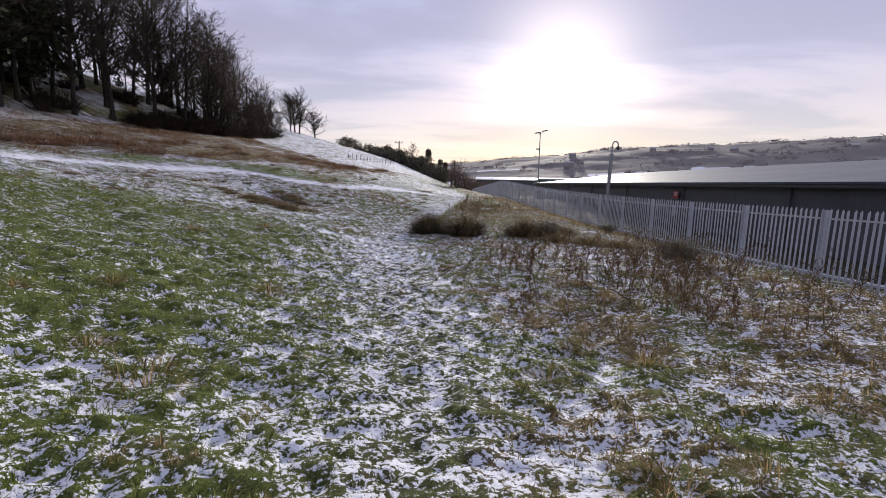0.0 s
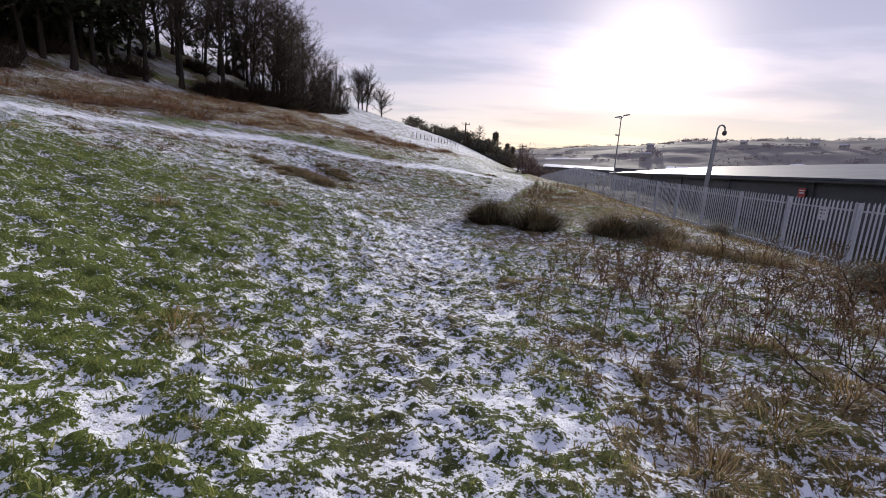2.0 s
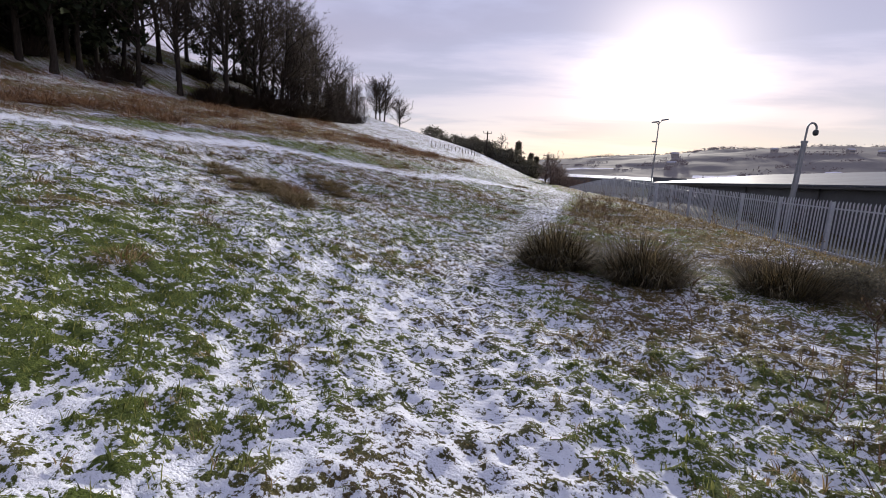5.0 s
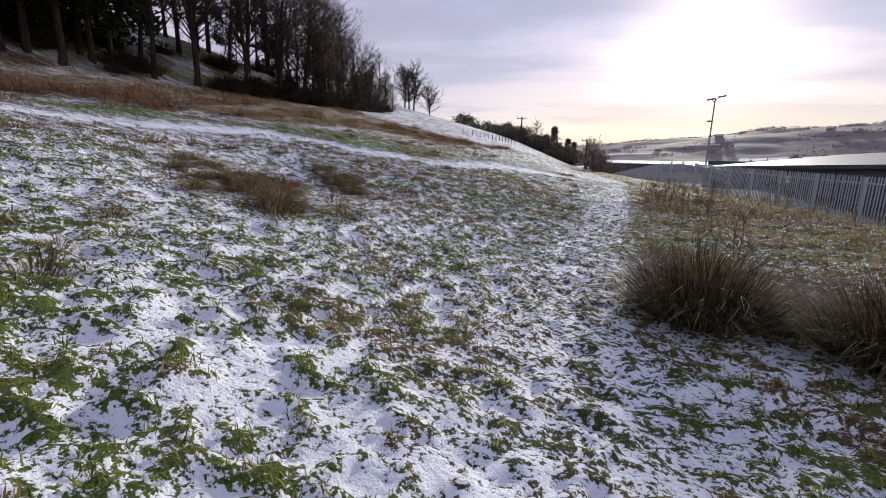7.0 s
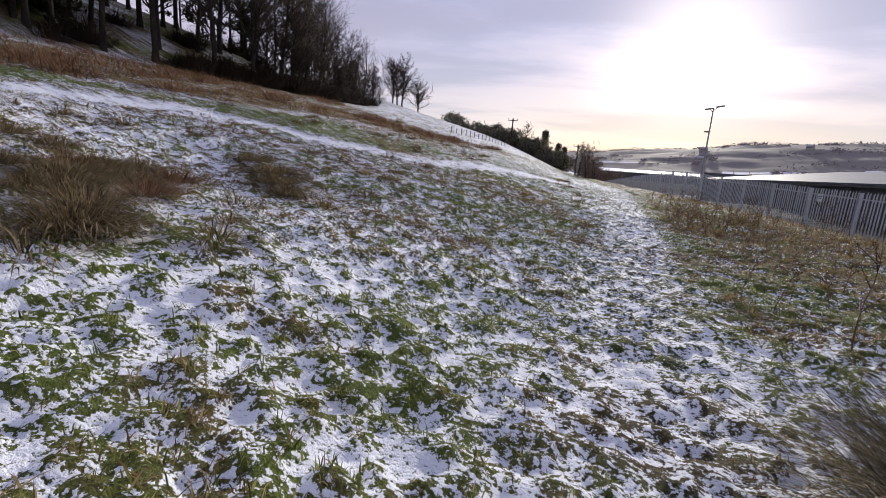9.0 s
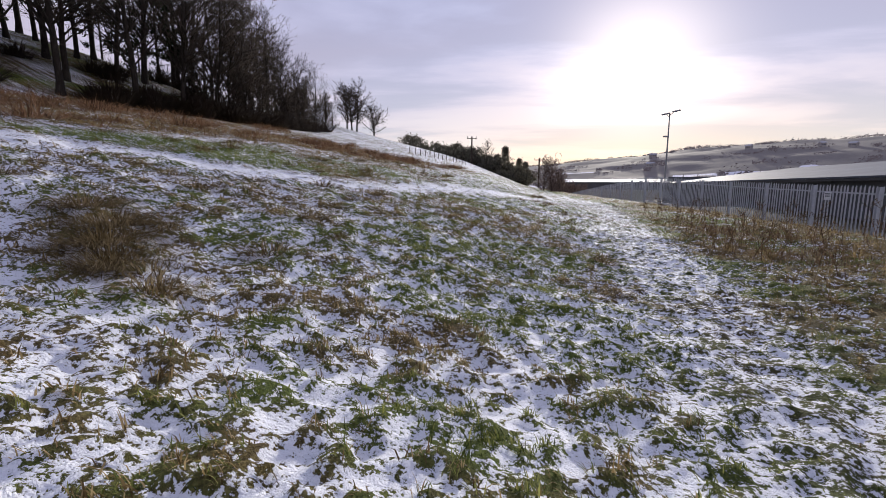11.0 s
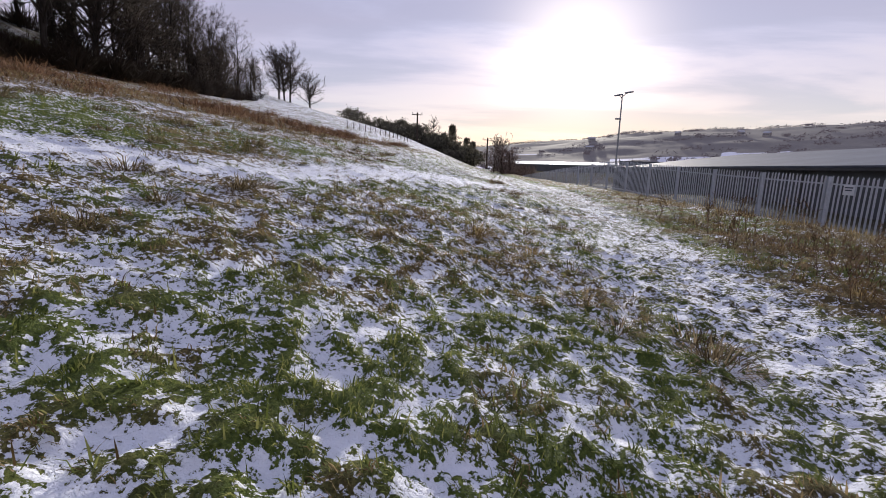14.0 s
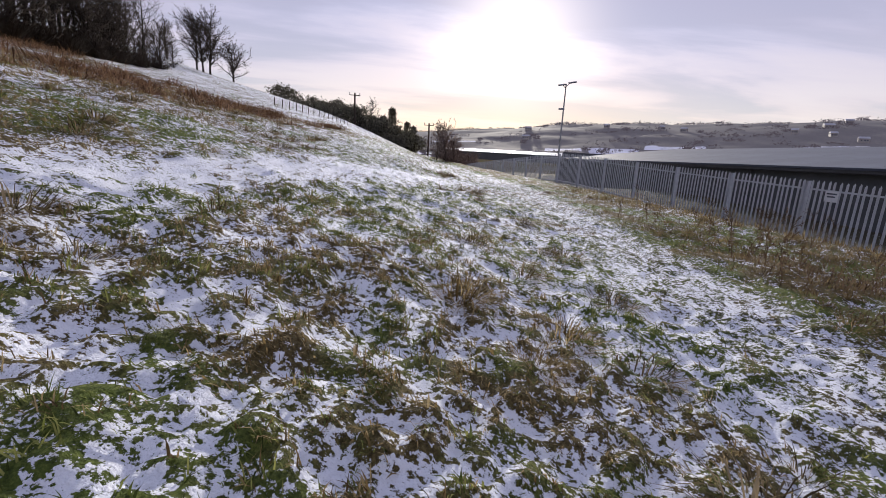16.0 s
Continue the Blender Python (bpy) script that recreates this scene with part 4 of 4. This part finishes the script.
def build_far():
    mat, nt, b = material("far_fields")
    a = nt.nodes.new("ShaderNodeAttribute")
    a.attribute_name = "snow"
    tone = add_noise(nt, 0.035, 6, 0.75)
    fine = add_noise(nt, 0.33, 4, 0.75)
    wood = add_ramp(nt, add_math(nt, "ADD", add_math(nt, "MULTIPLY", tone, 0.5), add_math(nt, "MULTIPLY", fine, 0.5)),
                    [(0.3, (0.014, 0.016, 0.019)), (0.5, (0.034, 0.036, 0.040)), (0.7, (0.075, 0.072, 0.070))])
    s = add_math(nt, "ADD", a.outputs["Fac"], add_math(nt, "MULTIPLY", add_math(nt, "SUBTRACT", fine, 0.5), 0.9))
    col = add_mix(nt, add_range(nt, s, 0.45, 0.7), wood, (0.62, 0.64, 0.72))
    nt.links.new(col, b.inputs["Base Color"])
    b.inputs["Roughness"].default_value, b.inputs["Specular IOR Level"].default_value = 0.9, 0.14
    # even glow painted in for the light of the hazy air in front
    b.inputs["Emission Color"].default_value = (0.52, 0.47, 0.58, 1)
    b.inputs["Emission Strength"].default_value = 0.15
    az, r = np.linspace(-14, 112, 400), np.concatenate([np.linspace(300, 900, 80), np.linspace(930, 1300, 8)])
    A, R = np.meshgrid(az, r)
    A, R = A.ravel(), R.ravel()
    x, y, z = far_hill(A, R)
    z = np.where(R > 905, z - (R - 900) * 0.12, z)
    i = np.arange(len(az) * len(r)).reshape(len(r), len(az))
    f = np.stack([i[:-1, :-1], i[:-1, 1:], i[1:, 1:], i[1:, :-1]], -1).reshape(-1, 4)
    # fields, some with snow, between dark hedges and woods
    ca, cr = A * 0.16 + 0.5 * fbm(A * 0.2, R * 0.004, 2, 91), R / 34.0 + 0.7 * fbm(A * 0.12, R * 0.01, 2, 92)
    cell = _hash(np.floor(ca), np.floor(cr), 93)
    edge = np.minimum(np.minimum(ca % 1, 1 - ca % 1) * 6, np.minimum(cr % 1, 1 - cr % 1) * 3)
    snow = np.where(cell > 0.70, 0.9, 0.0) - 0.7 * smooth(0.35, 0.1, edge)
    snow = snow * smooth(455, 500, R) * smooth(700, 620, R) - 0.25 * smooth(0.45, 0.6, fbm(A * 0.3, R * 0.012, 2, 95))
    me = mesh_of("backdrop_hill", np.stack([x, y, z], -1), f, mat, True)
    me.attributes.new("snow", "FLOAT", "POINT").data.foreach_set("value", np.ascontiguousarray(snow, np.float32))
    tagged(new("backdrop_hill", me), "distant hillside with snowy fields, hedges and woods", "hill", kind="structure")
    # woods and hedgerows on it
    rng = np.random.default_rng(12)
    mt, nt2, b2 = material("far_woods")
    b2.inputs["Base Color"].default_value = (0.06, 0.055, 0.045, 1)
    b2.inputs["Roughness"].default_value, b2.inputs["Specular IOR Level"].default_value = 0.95, 0.0
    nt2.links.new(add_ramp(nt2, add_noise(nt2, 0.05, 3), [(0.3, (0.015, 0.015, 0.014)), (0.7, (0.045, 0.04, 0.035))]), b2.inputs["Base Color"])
    # faint lilac glow of the woods stands in for haze before them
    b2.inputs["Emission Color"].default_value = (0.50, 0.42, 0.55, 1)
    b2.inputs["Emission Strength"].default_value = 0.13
    pts = []
    for _ in range(520):
        a0, r0, n = rng.uniform(-10, 108), rng.choice([rng.uniform(430, 500), rng.uniform(480, 860), rng.uniform(480, 860), rng.uniform(860, 898)]), int(rng.integers(6, 30))
        da, sp = rng.uniform(0.25, 1.6), rng.uniform(1, 5)
        aa, rr = a0 + rng.uniform(-da, da, n), r0 + rng.normal(size=n) * sp
        px, py, pz = far_hill(aa, rr)
        big = rng.uniform(0.5, 1.3)
        for k in range(n):
            hgt = rng.uniform(2.5, 6.5) * big
            c = np.array([px[k], py[k], pz[k]])
            pts.append(c + rng.normal(size=(5, 3)) * np.array([1.3, 1.3, hgt * 0.20]) + np.array([0, 0, hgt * 0.34]))
    pts = np.concatenate(pts)
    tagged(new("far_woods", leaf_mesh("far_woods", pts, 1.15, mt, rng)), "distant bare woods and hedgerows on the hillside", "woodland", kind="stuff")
    # low warehouse with a snowy roof in the valley
    t = thing("warehouse", pose(33, 172, -4.0, 0, 0, -8), "low dark warehouse with a thin snow-covered roof", "building")
    bm = bmesh.new()
    box(bm, 40, 14, 7.2, 0, 0, 3.6)
    part("wall", bm, MAT_WALL, t)
    for side in (-1, 1):
        bm = bmesh.new()
        box(bm, 40.8, 7.5, 0.16)
        part("roof", bm, MAT_SNOW, t, at=pose(0, side * 3.6, 7.75, -side * 8, 0, 0))
    # houses
    mw, mr = plain("render_wall", (0.34, 0.32, 0.31)), plain("frosted_slate", (0.42, 0.42, 0.46))
    for k in range(14):
        a0, r0 = rng.uniform(14, 70), rng.uniform(640, 780)
        x, y, z = (float(v[0]) for v in far_hill(np.array([a0]), np.array([r0])))
        w, d, h = rng.uniform(6, 11), rng.uniform(6, 7.5), rng.uniform(3.5, 4.5)
        t = thing("house", pose(x, y, z - 0.5, 0, 0, -a0 + rng.uniform(-30, 30)), "distant house with a frosted pitched roof", "house", "houses across the valley")
        bm = bmesh.new()
        box(bm, w, d, h + 1, 0, 0, h / 2)
        part("wall", bm, mw, t)
        bm = bmesh.new()
        e = 0.4
        v = [bm.verts.new(c) for c in ((-w / 2 - e, -d / 2 - e, h + 0.4), (w / 2 + e, -d / 2 - e, h + 0.4), (w / 2 + e, d / 2 + e, h + 0.4), (-w / 2 - e, d / 2 + e, h + 0.4),
                                       (-w / 2 - e, 0, h + 2.6), (w / 2 + e, 0, h + 2.6))]
        for q in ((0, 1, 5, 4), (2, 3, 4, 5), (0, 4, 3), (1, 2, 5), (0, 3, 2, 1)):
            bm.faces.new([v[j] for j in q])
        part("roof", bm, mr, t)
        for u in (-0.28, 0.05, 0.3):
            bm = bmesh.new()
            box(bm, 1.3, 0.1, 1.3, u * w, -d / 2 - 0.03, h * 0.6)
            part("window", bm, MAT_BAR, t)


build_far()


# ---- plants of the meadow ----
def build_grass():
    rng = np.random.default_rng(21)

    def sward(name, x, y, blades, lmin, lmax, width, dry_side, limit, label):
        snow, dry, trod, tuft = cover(x, y)
        d = dry + 0.5 * (rng.uniform(0, 1, len(x)) - 0.5)
        k = (x < fence_x(y) - 0.15) & (snow < limit + rng.uniform(-0.2, 0.2, len(x))) & ((d > 0.52) if dry_side else (d <= 0.52)) & (rng.uniform(0, 1, len(x)) > 0.6 * trod)
        x, y, trod = x[k], y[k], trod[k]
        big = rng.uniform(0.6, 1.3, len(x)) * (1 - 0.5 * trod)
        # neighbouring blades are combed the same way
        comb = 5.0 * fbm(x * 1.3, y * 1.3, 2, 77) + rng.normal(size=len(x)) * 0.5
        x, y, big, comb = np.repeat(x, blades), np.repeat(y, blades), np.repeat(big, blades), np.repeat(comb, blades)
        m = len(x)
        x, y = x + rng.normal(size=m) * 0.02, y + rng.normal(size=m) * 0.02
        z = height(x, y) - 0.008
        me = blade_mesh(name, np.stack([x, y, z], -1), comb + rng.normal(size=m) * 1.0, rng.uniform(lmin, lmax, m) * big, rng.uniform(0.25, 1.15, m),
                        rng.uniform(0.2, 1.1, m), np.full(m, width) * rng.uniform(0.6, 1.3, m), MAT_STRAW if dry_side else MAT_BLADE)
        tagged(new(name, me), label, "grass", kind="stuff")

    def field(n, x0, x1, y0, y1):
        return rng.uniform(x0, x1, n), rng.uniform(y0, y1, n)

    def lane(n, wide):
        """Places thick along the walked line."""
        y = rng.uniform(0.9, 31, n)
        return np.interp(y, [0, 6, 12, 25, 31], [0, -0.6, -2.1, -3.8, -4.2]) + rng.normal(size=n) * wide, y
    sward("meadow_grass", *lane(52000, 1.7), 6, 0.03, 0.085, 0.0055, False, 0.34, "short green winter grass between patches of snow")
    sward("withered_grass", *lane(52000, 1.7), 6, 0.035, 0.095, 0.0055, True, 0.34, "withered straw-coloured grass between patches of snow")
    sward("outer_grass", *field(42000, -8.0, 4.0, 2.5, 34), 4, 0.04, 0.09, 0.009, False, 0.24, "green winter grass on the open slope with snow")
    sward("outer_straw", *field(42000, -8.0, 4.5, 2.5, 34), 4, 0.045, 0.10, 0.009, True, 0.24, "withered grass on the open slope with snow")
    sward("bank_grass", *field(26000, -17, -7.5, 3, 44), 4, 0.05, 0.12, 0.012, False, 0.24, "green grass on the bank with snow")
    sward("bank_straw", *field(30000, -17, -7.5, 3, 44), 4, 0.05, 0.14, 0.012, True, 0.24, "withered grass on the bank with snow")
    sward("verge_straw", *field(9000, 3.5, 9.6, 2, 44), 5, 0.10, 0.24, 0.009, True, 0.45, "withered grass on the strip beside the fence")


build_grass()


def put_clump(meshes, name, x, y, s, turn, label, group, tilt=(0, 0), category="grass tuft"):
    t = thing(name, pose(x, y, on_ground(x, y), tilt[0], tilt[1], turn) @ Matrix.Diagonal((*s, 1)), label, category, group)
    for n, me in meshes:
        part(n, me, None, t)
    return t


def build_tussocks():
    rng = np.random.default_rng(33)
    rush = [[("foliage", clump("foliage", 500 + i, 4600, 0.46, 0.26, 0.96, 0.007, MAT_RUSH, 0.95, 1.0)), ("dead_foliage", clump("dead_foliage", 510 + i, 320, 0.44, 0.5, 0.95, 0.005, MAT_STRAW, 1.0, 1.0))] for i in range(2)]
    for i, (x, y, s) in enumerate([(-0.5, 16.1, (1.2, 1.15, 1.12)), (0.8, 15.4, (1.15, 1.1, 1.1)), (2.9, 15.5, (1.1, 1.1, 0.95))]):
        put_clump(rush[i % 2], "rush_clump", x, y, s, rng.uniform(0, 360), "large dark clump of soft rush with pale bent stems", "rush clumps", category="rush")
    brown = [[("foliage", clump("foliage", 520 + i, 1500, 0.5, 0.2, 0.62, 0.007, MAT_DEAD, 1.1, 0.9))] for i in range(2)]
    for i, (x, y, s) in enumerate([(3.9, 14.3, (1.3, 1.2, 0.95)), (4.7, 13.6, (1.1, 1.0, 0.9)), (3.3, 17.5, (1, 1, 0.8)), (4.6, 16.5, (1.2, 1, 0.9)), (5.4, 13.0, (1.1, 1, 0.8))]):
        put_clump(brown[i % 2], "dead_grass_clump", x, y, s, rng.uniform(0, 360), "brown dead grass clump near the fence", "brown clumps")
    gorse = [("stem", clump("stem", 530, 900, 0.3, 0.3, 0.52, 0.006, MAT_NEEDLE, 0.9, 0.3)), ("crown", leaf_mesh("crown", np.random.default_rng(5).normal(size=(3600, 3)) * np.array([0.30, 0.30, 0.12]) + np.array([0, 0, 0.27]), 0.026, MAT_NEEDLE, np.random.default_rng(6)))]
    for x, y, s in ((6.1, 11.0, (1.15, 1.1, 1.0)), (3.75, 15.5, (0.8, 0.8, 1.05)), (7.6, 20, (0.7, 0.7, 0.8))):
        put_clump(gorse, "gorse_bush", x, y, s, rng.uniform(0, 360), "small dark green gorse bush beside the fence", "gorse by the fence", category="shrub")
    # pale and brown tussocks
    straw = [[("foliage", clump("foliage", 540 + i, 230, 0.16, 0.12, 0.32, 0.006, MAT_STRAW, 1.35, 1.2))] for i in range(4)]
    fixed = [(-2.55, 6.15, 1.25), (-2.35, 3.15, 1.5), (-3.1, 3.6, 0.9), (1.8, 6.1, 1.3), (2.3, 5.2, 1.2), (2.7, 6.8, 1.3), (2.1, 4.2, 1.1), (-5.4, 9.3, 1.2), (1.2, 5.6, 0.9), (2.5, 7.6, 1.1), (-2.6, 27.4, 1.2), (-3.3, 27.8, 1.3), (-3.0, 26.9, 0.9)]
    for i, (x, y, s) in enumerate(fixed):
        put_clump(straw[i % 4], "grass_tussock", x, y, (s, s, s * 0.85), rng.uniform(0, 360), "straw-coloured tussock of withered grass", "straw tussocks")
    n = 0
    while n < 130:
        x, y = rng.uniform(-7, 8), rng.uniform(1.5, 40)
        lat = x - float(path_x(y))
        if abs(lat) < 0.9 or (lat < 0 and rng.uniform() < 0.45) or math.hypot(x - np.interp(y, [0, 6.5, 12, 25], [0, -0.64, -2.1, -3.8]), 0) < (1.3 if lat > 0 else 2.6):
            continue
        s = rng.uniform(0.5, 1.2)
        put_clump(straw[n % 4], "grass_tussock", x, y, (s, s, s * 0.8), rng.uniform(0, 360), "straw-coloured tussock of withered grass", "straw tussocks")
        n += 1
    # overhanging brown grass round the hollow
    hang = [[("foliage", clump("foliage", 560 + i, 900, 0.4, 0.3, 0.65, 0.008, MAT_DEAD if i < 3 else MAT_BRACKEN, 1.35, 1.5))] for i in range(4)]
    for i in range(26):
        u = i / 25
        x, y = -6.9 - 2.0 * u + rng.normal() * 0.5, 16.9 + 2.9 * u + rng.normal() * 0.35
        s = rng.uniform(0.5, 0.95)
        put_clump(hang[i % 4], "hanging_tussock", x, y, (s, s, s * 0.62), rng.uniform(0, 360), "brown overhanging tussock on the edge of the hollow", "tussocks of the hollow")
    for x, y, s in ((-7.5, 21.6, 1.0), (-7.1, 21.3, 0.9), (-7.9, 22.1, 1.0), (-6.9, 21.0, 0.6), (-8.6, 22.4, 0.9)):
        put_clump(hang[0], "hanging_tussock", x, y, (s, s, s * 0.6), rng.uniform(0, 360), "brown overhanging tussock on the edge of the hollow", "tussocks of the hollow")


build_tussocks()


def build_bank_tufts():
    """Brown tufts strewn over the bank, and clumps of bracken above it."""
    rng = np.random.default_rng(36)
    tuft = [[("foliage", clump("foliage", 580 + i, 200, 0.17, 0.10, 0.30, 0.008, MAT_DEAD, 1.35, 1.4))] for i in range(3)]
    n = 0
    while n < 130:
        y = rng.uniform(12, 44)
        x = rng.uniform(-15, -3.2) if n < 100 else rng.uniform(-5.5, -1.2)
        if abs(x - float(track_x(y))) < 0.8 or abs(x - float(path_x(y))) < 0.9 or x < bracken_low(y) or abs(x - np.interp(y, [12, 25, 31], [-2.1, -3.8, -4.2])) < (2.6 if y < 22 else 1.3):
            continue
        s = rng.uniform(0.6, 1.5)
        put_clump(tuft[n % 3], "grass_tussock", x, y, (s, s, s * 0.8), rng.uniform(0, 360), "brown drooping tussock of dead grass on the bank", "brown tussocks")
        n += 1
    fern = [[("foliage", clump("foliage", 590 + i, 300, 0.6, 0.25, 0.80, 0.014, MAT_BRACKEN, 1.25, 1.7))] for i in range(3)]
    for i in range(80):
        y = rng.uniform(10, 62)
        x = float(bracken_low(y)) - abs(rng.normal()) * 3.5 - 0.4
        if x < wood_edge(y) or y > hill_line(x):
            continue
        s = rng.uniform(0.6, 1.35)
        put_clump(fern[i % 3], "bracken_clump", x, y, (s, s, s * 0.8), rng.uniform(0, 360), "russet clump of collapsed dead bracken", "bracken clumps", category="fern")


build_bank_tufts()


def weed_meshes(seed, tall):
    """Dead dock or willowherb: bent stem with side shoots and knobbly seed heads."""
    rng = np.random.default_rng(seed)
    segs, heads = [], []
    up = np.array([0, 0, 1.0])
    p, d = np.array([0, 0, -0.05]), turned(up, 0.12, rng)
    for i in range(6):
        q = p + d * tall / 6
        segs.append((p, q, 0.007 * (1 - i / 8), 0.007 * (1 - (i + 1) / 8)))
        for _ in range(2):
            if i >= 2:
                e = turned(d, rng.uniform(0.5, 0.9), rng)
                b = p + (q - p) * rng.uniform(0, 1)
                ln = tall * rng.uniform(0.1, 0.28)
                segs.append((b, b + e * ln, 0.004, 0.0025))
                for u in np.linspace(0.35, 1.0, 9):
                    heads.append(b + e * ln * u + rng.normal(size=3) * 0.010)
        p = q
        d = turned(d, rng.uniform(0.05, 0.2), rng)
    return [("stem", tube_mesh("stem", segs, 4, MAT_WEED)), ("seed_head", leaf_mesh("seed_head", np.array(heads), 0.016, MAT_WEED, rng))]


def build_weeds():
    rng = np.random.default_rng(44)
    kinds = [weed_meshes(600 + i, t) for i, t in enumerate((0.75, 0.6, 0.9, 0.5))]
    spots = []
    for cx, cy, sx, sy, n in ((2.9, 9.4, 1.1, 1.6, 80), (1.6, 9.2, 0.45, 0.8, 22), (4.2, 7.6, 1.2, 1.5, 60), (5.4, 9.5, 1.2, 1.6, 40), (3.5, 6.0, 0.8, 0.8, 22),
                              (1.2, 26.4, 0.8, 1.3, 26), (2.4, 29.0, 1.2, 2.0, 34), (3.2, 32.0, 1.4, 3.0, 34), (0.8, 19.5, 0.5, 1.0, 12), (5.5, 24, 1.2, 3, 16)):
        for _ in range(n):
            spots.append((cx + rng.normal() * sx, cy + rng.normal() * sy))
    for i, (x, y) in enumerate(spots):
        if x - float(path_x(y)) < 1.2 or x > fence_x(y) - 0.25 or y < 1.5:
            continue
        s = rng.uniform(0.7, 1.15)
        w = put_clump(kinds[i % 4], "dead_weed", x, y, (s, s, s), rng.uniform(0, 360), "dead brown weed stalk with dry seed heads", "dead weeds", (rng.uniform(-14, 14), rng.uniform(-14, 14)), "weed")
        for c in w.children:
            c["kind"] = "stuff"
    # low brown litter under them
    n = 9000
    x, y = 3.2 + rng.normal(size=n) * 1.5, 8.6 + rng.normal(size=n) * 2.0
    x2, y2 = 2.4 + rng.normal(size=n) * 1.2, 29 + rng.normal(size=n) * 3.0
    x, y = np.concatenate([x, x2]), np.concatenate([y, y2])
    k = (x - path_x(y) > 1.1) & (x < fence_x(y) - 0.2) & (fbm(x * 1.6, y * 1.6, 2, 97) > 0.5)
    x, y = x[k], y[k]
    m = len(x)
    me = blade_mesh("weed_litter", np.stack([x, y, height(x, y) - 0.01], -1), rng.uniform(0, 6.28, m), rng.uniform(0.08, 0.3, m), rng.uniform(0.3, 1.3, m), rng.uniform(0.1, 0.9, m), np.full(m, 0.008), MAT_WEED)
    tagged(new("weed_litter", me), "tangled brown dead weeds beside the fence", "dead plants", kind="stuff")
    # leafless sapling leaning over the verge
    rng2 = np.random.default_rng(71)
    for x, y, ln, az in ((2.7, 6.9, 0.8, 2.6), (3.0, 6.6, 0.9, 2.9), (2.2, 9.9, 0.7, 2.4), (2.4, 9.6, 0.8, 3.0)):
        segs = []
        d = np.array([math.cos(az) * 0.75, math.sin(az) * 0.4, 0.55])
        d /= np.linalg.norm(d)
        p = np.array([0, 0, -0.05])
        for i in range(6):
            q = p + d * ln / 6
            segs.append((p, q, 0.011 - 0.0014 * i, 0.0096 - 0.0014 * i))
            for _ in range(2):
                e = turned(d, rng2.uniform(0.4, 0.9), rng2)
                w = p + (q - p) * rng2.uniform(0, 1)
                segs.append((w, w + e * ln * rng2.uniform(0.12, 0.3), 0.004, 0.0015))
            p, d = q, turned(d, 0.15, rng2)
        t = thing("sapling", pose(x, y, on_ground(x, y)), "thin leafless leaning sapling", "sapling", "saplings")
        part("stem", tube_mesh("stem", segs, 5, MAT_TWIG), None, t)


build_weeds()


def build_bracken():
    rng = np.random.default_rng(55)
    n = 42000
    x, y = rng.uniform(-36, -8, n), rng.uniform(4, 70, n)
    lo = bracken_low(y) + 0.2 - 4.5 * (fbm(x * 0.45, y * 0.45, 2, 98) - 0.5)
    k = (x < lo) & (x > wood_edge(y) - 2) & (y < hill_line(x) + 0.5) & (fbm(x * 0.5, y * 0.5, 2, 99) > 0.43)
    x, y = x[k], y[k]
    rep = 3
    x, y = np.repeat(x, rep) + rng.normal(size=len(x) * rep) * 0.12, np.repeat(y, rep) + rng.normal(size=len(x) * rep) * 0.12
    m = len(x)
    me = blade_mesh("bracken", np.stack([x, y, land(x, y) - 0.02], -1), rng.uniform(0, 6.28, m), rng.uniform(0.2, 0.7, m) * (0.2 + 1.3 * smooth(0.35, 0.65, fbm(x * 0.7, y * 0.7, 2, 96))), rng.uniform(0.5, 1.45, m), rng.uniform(0.4, 1.7, m), rng.uniform(0.010, 0.026, m), MAT_BRACKEN)
    tagged(new("bracken", me), "band of russet dead bracken below the wood", "bracken", kind="stuff")


build_bracken()
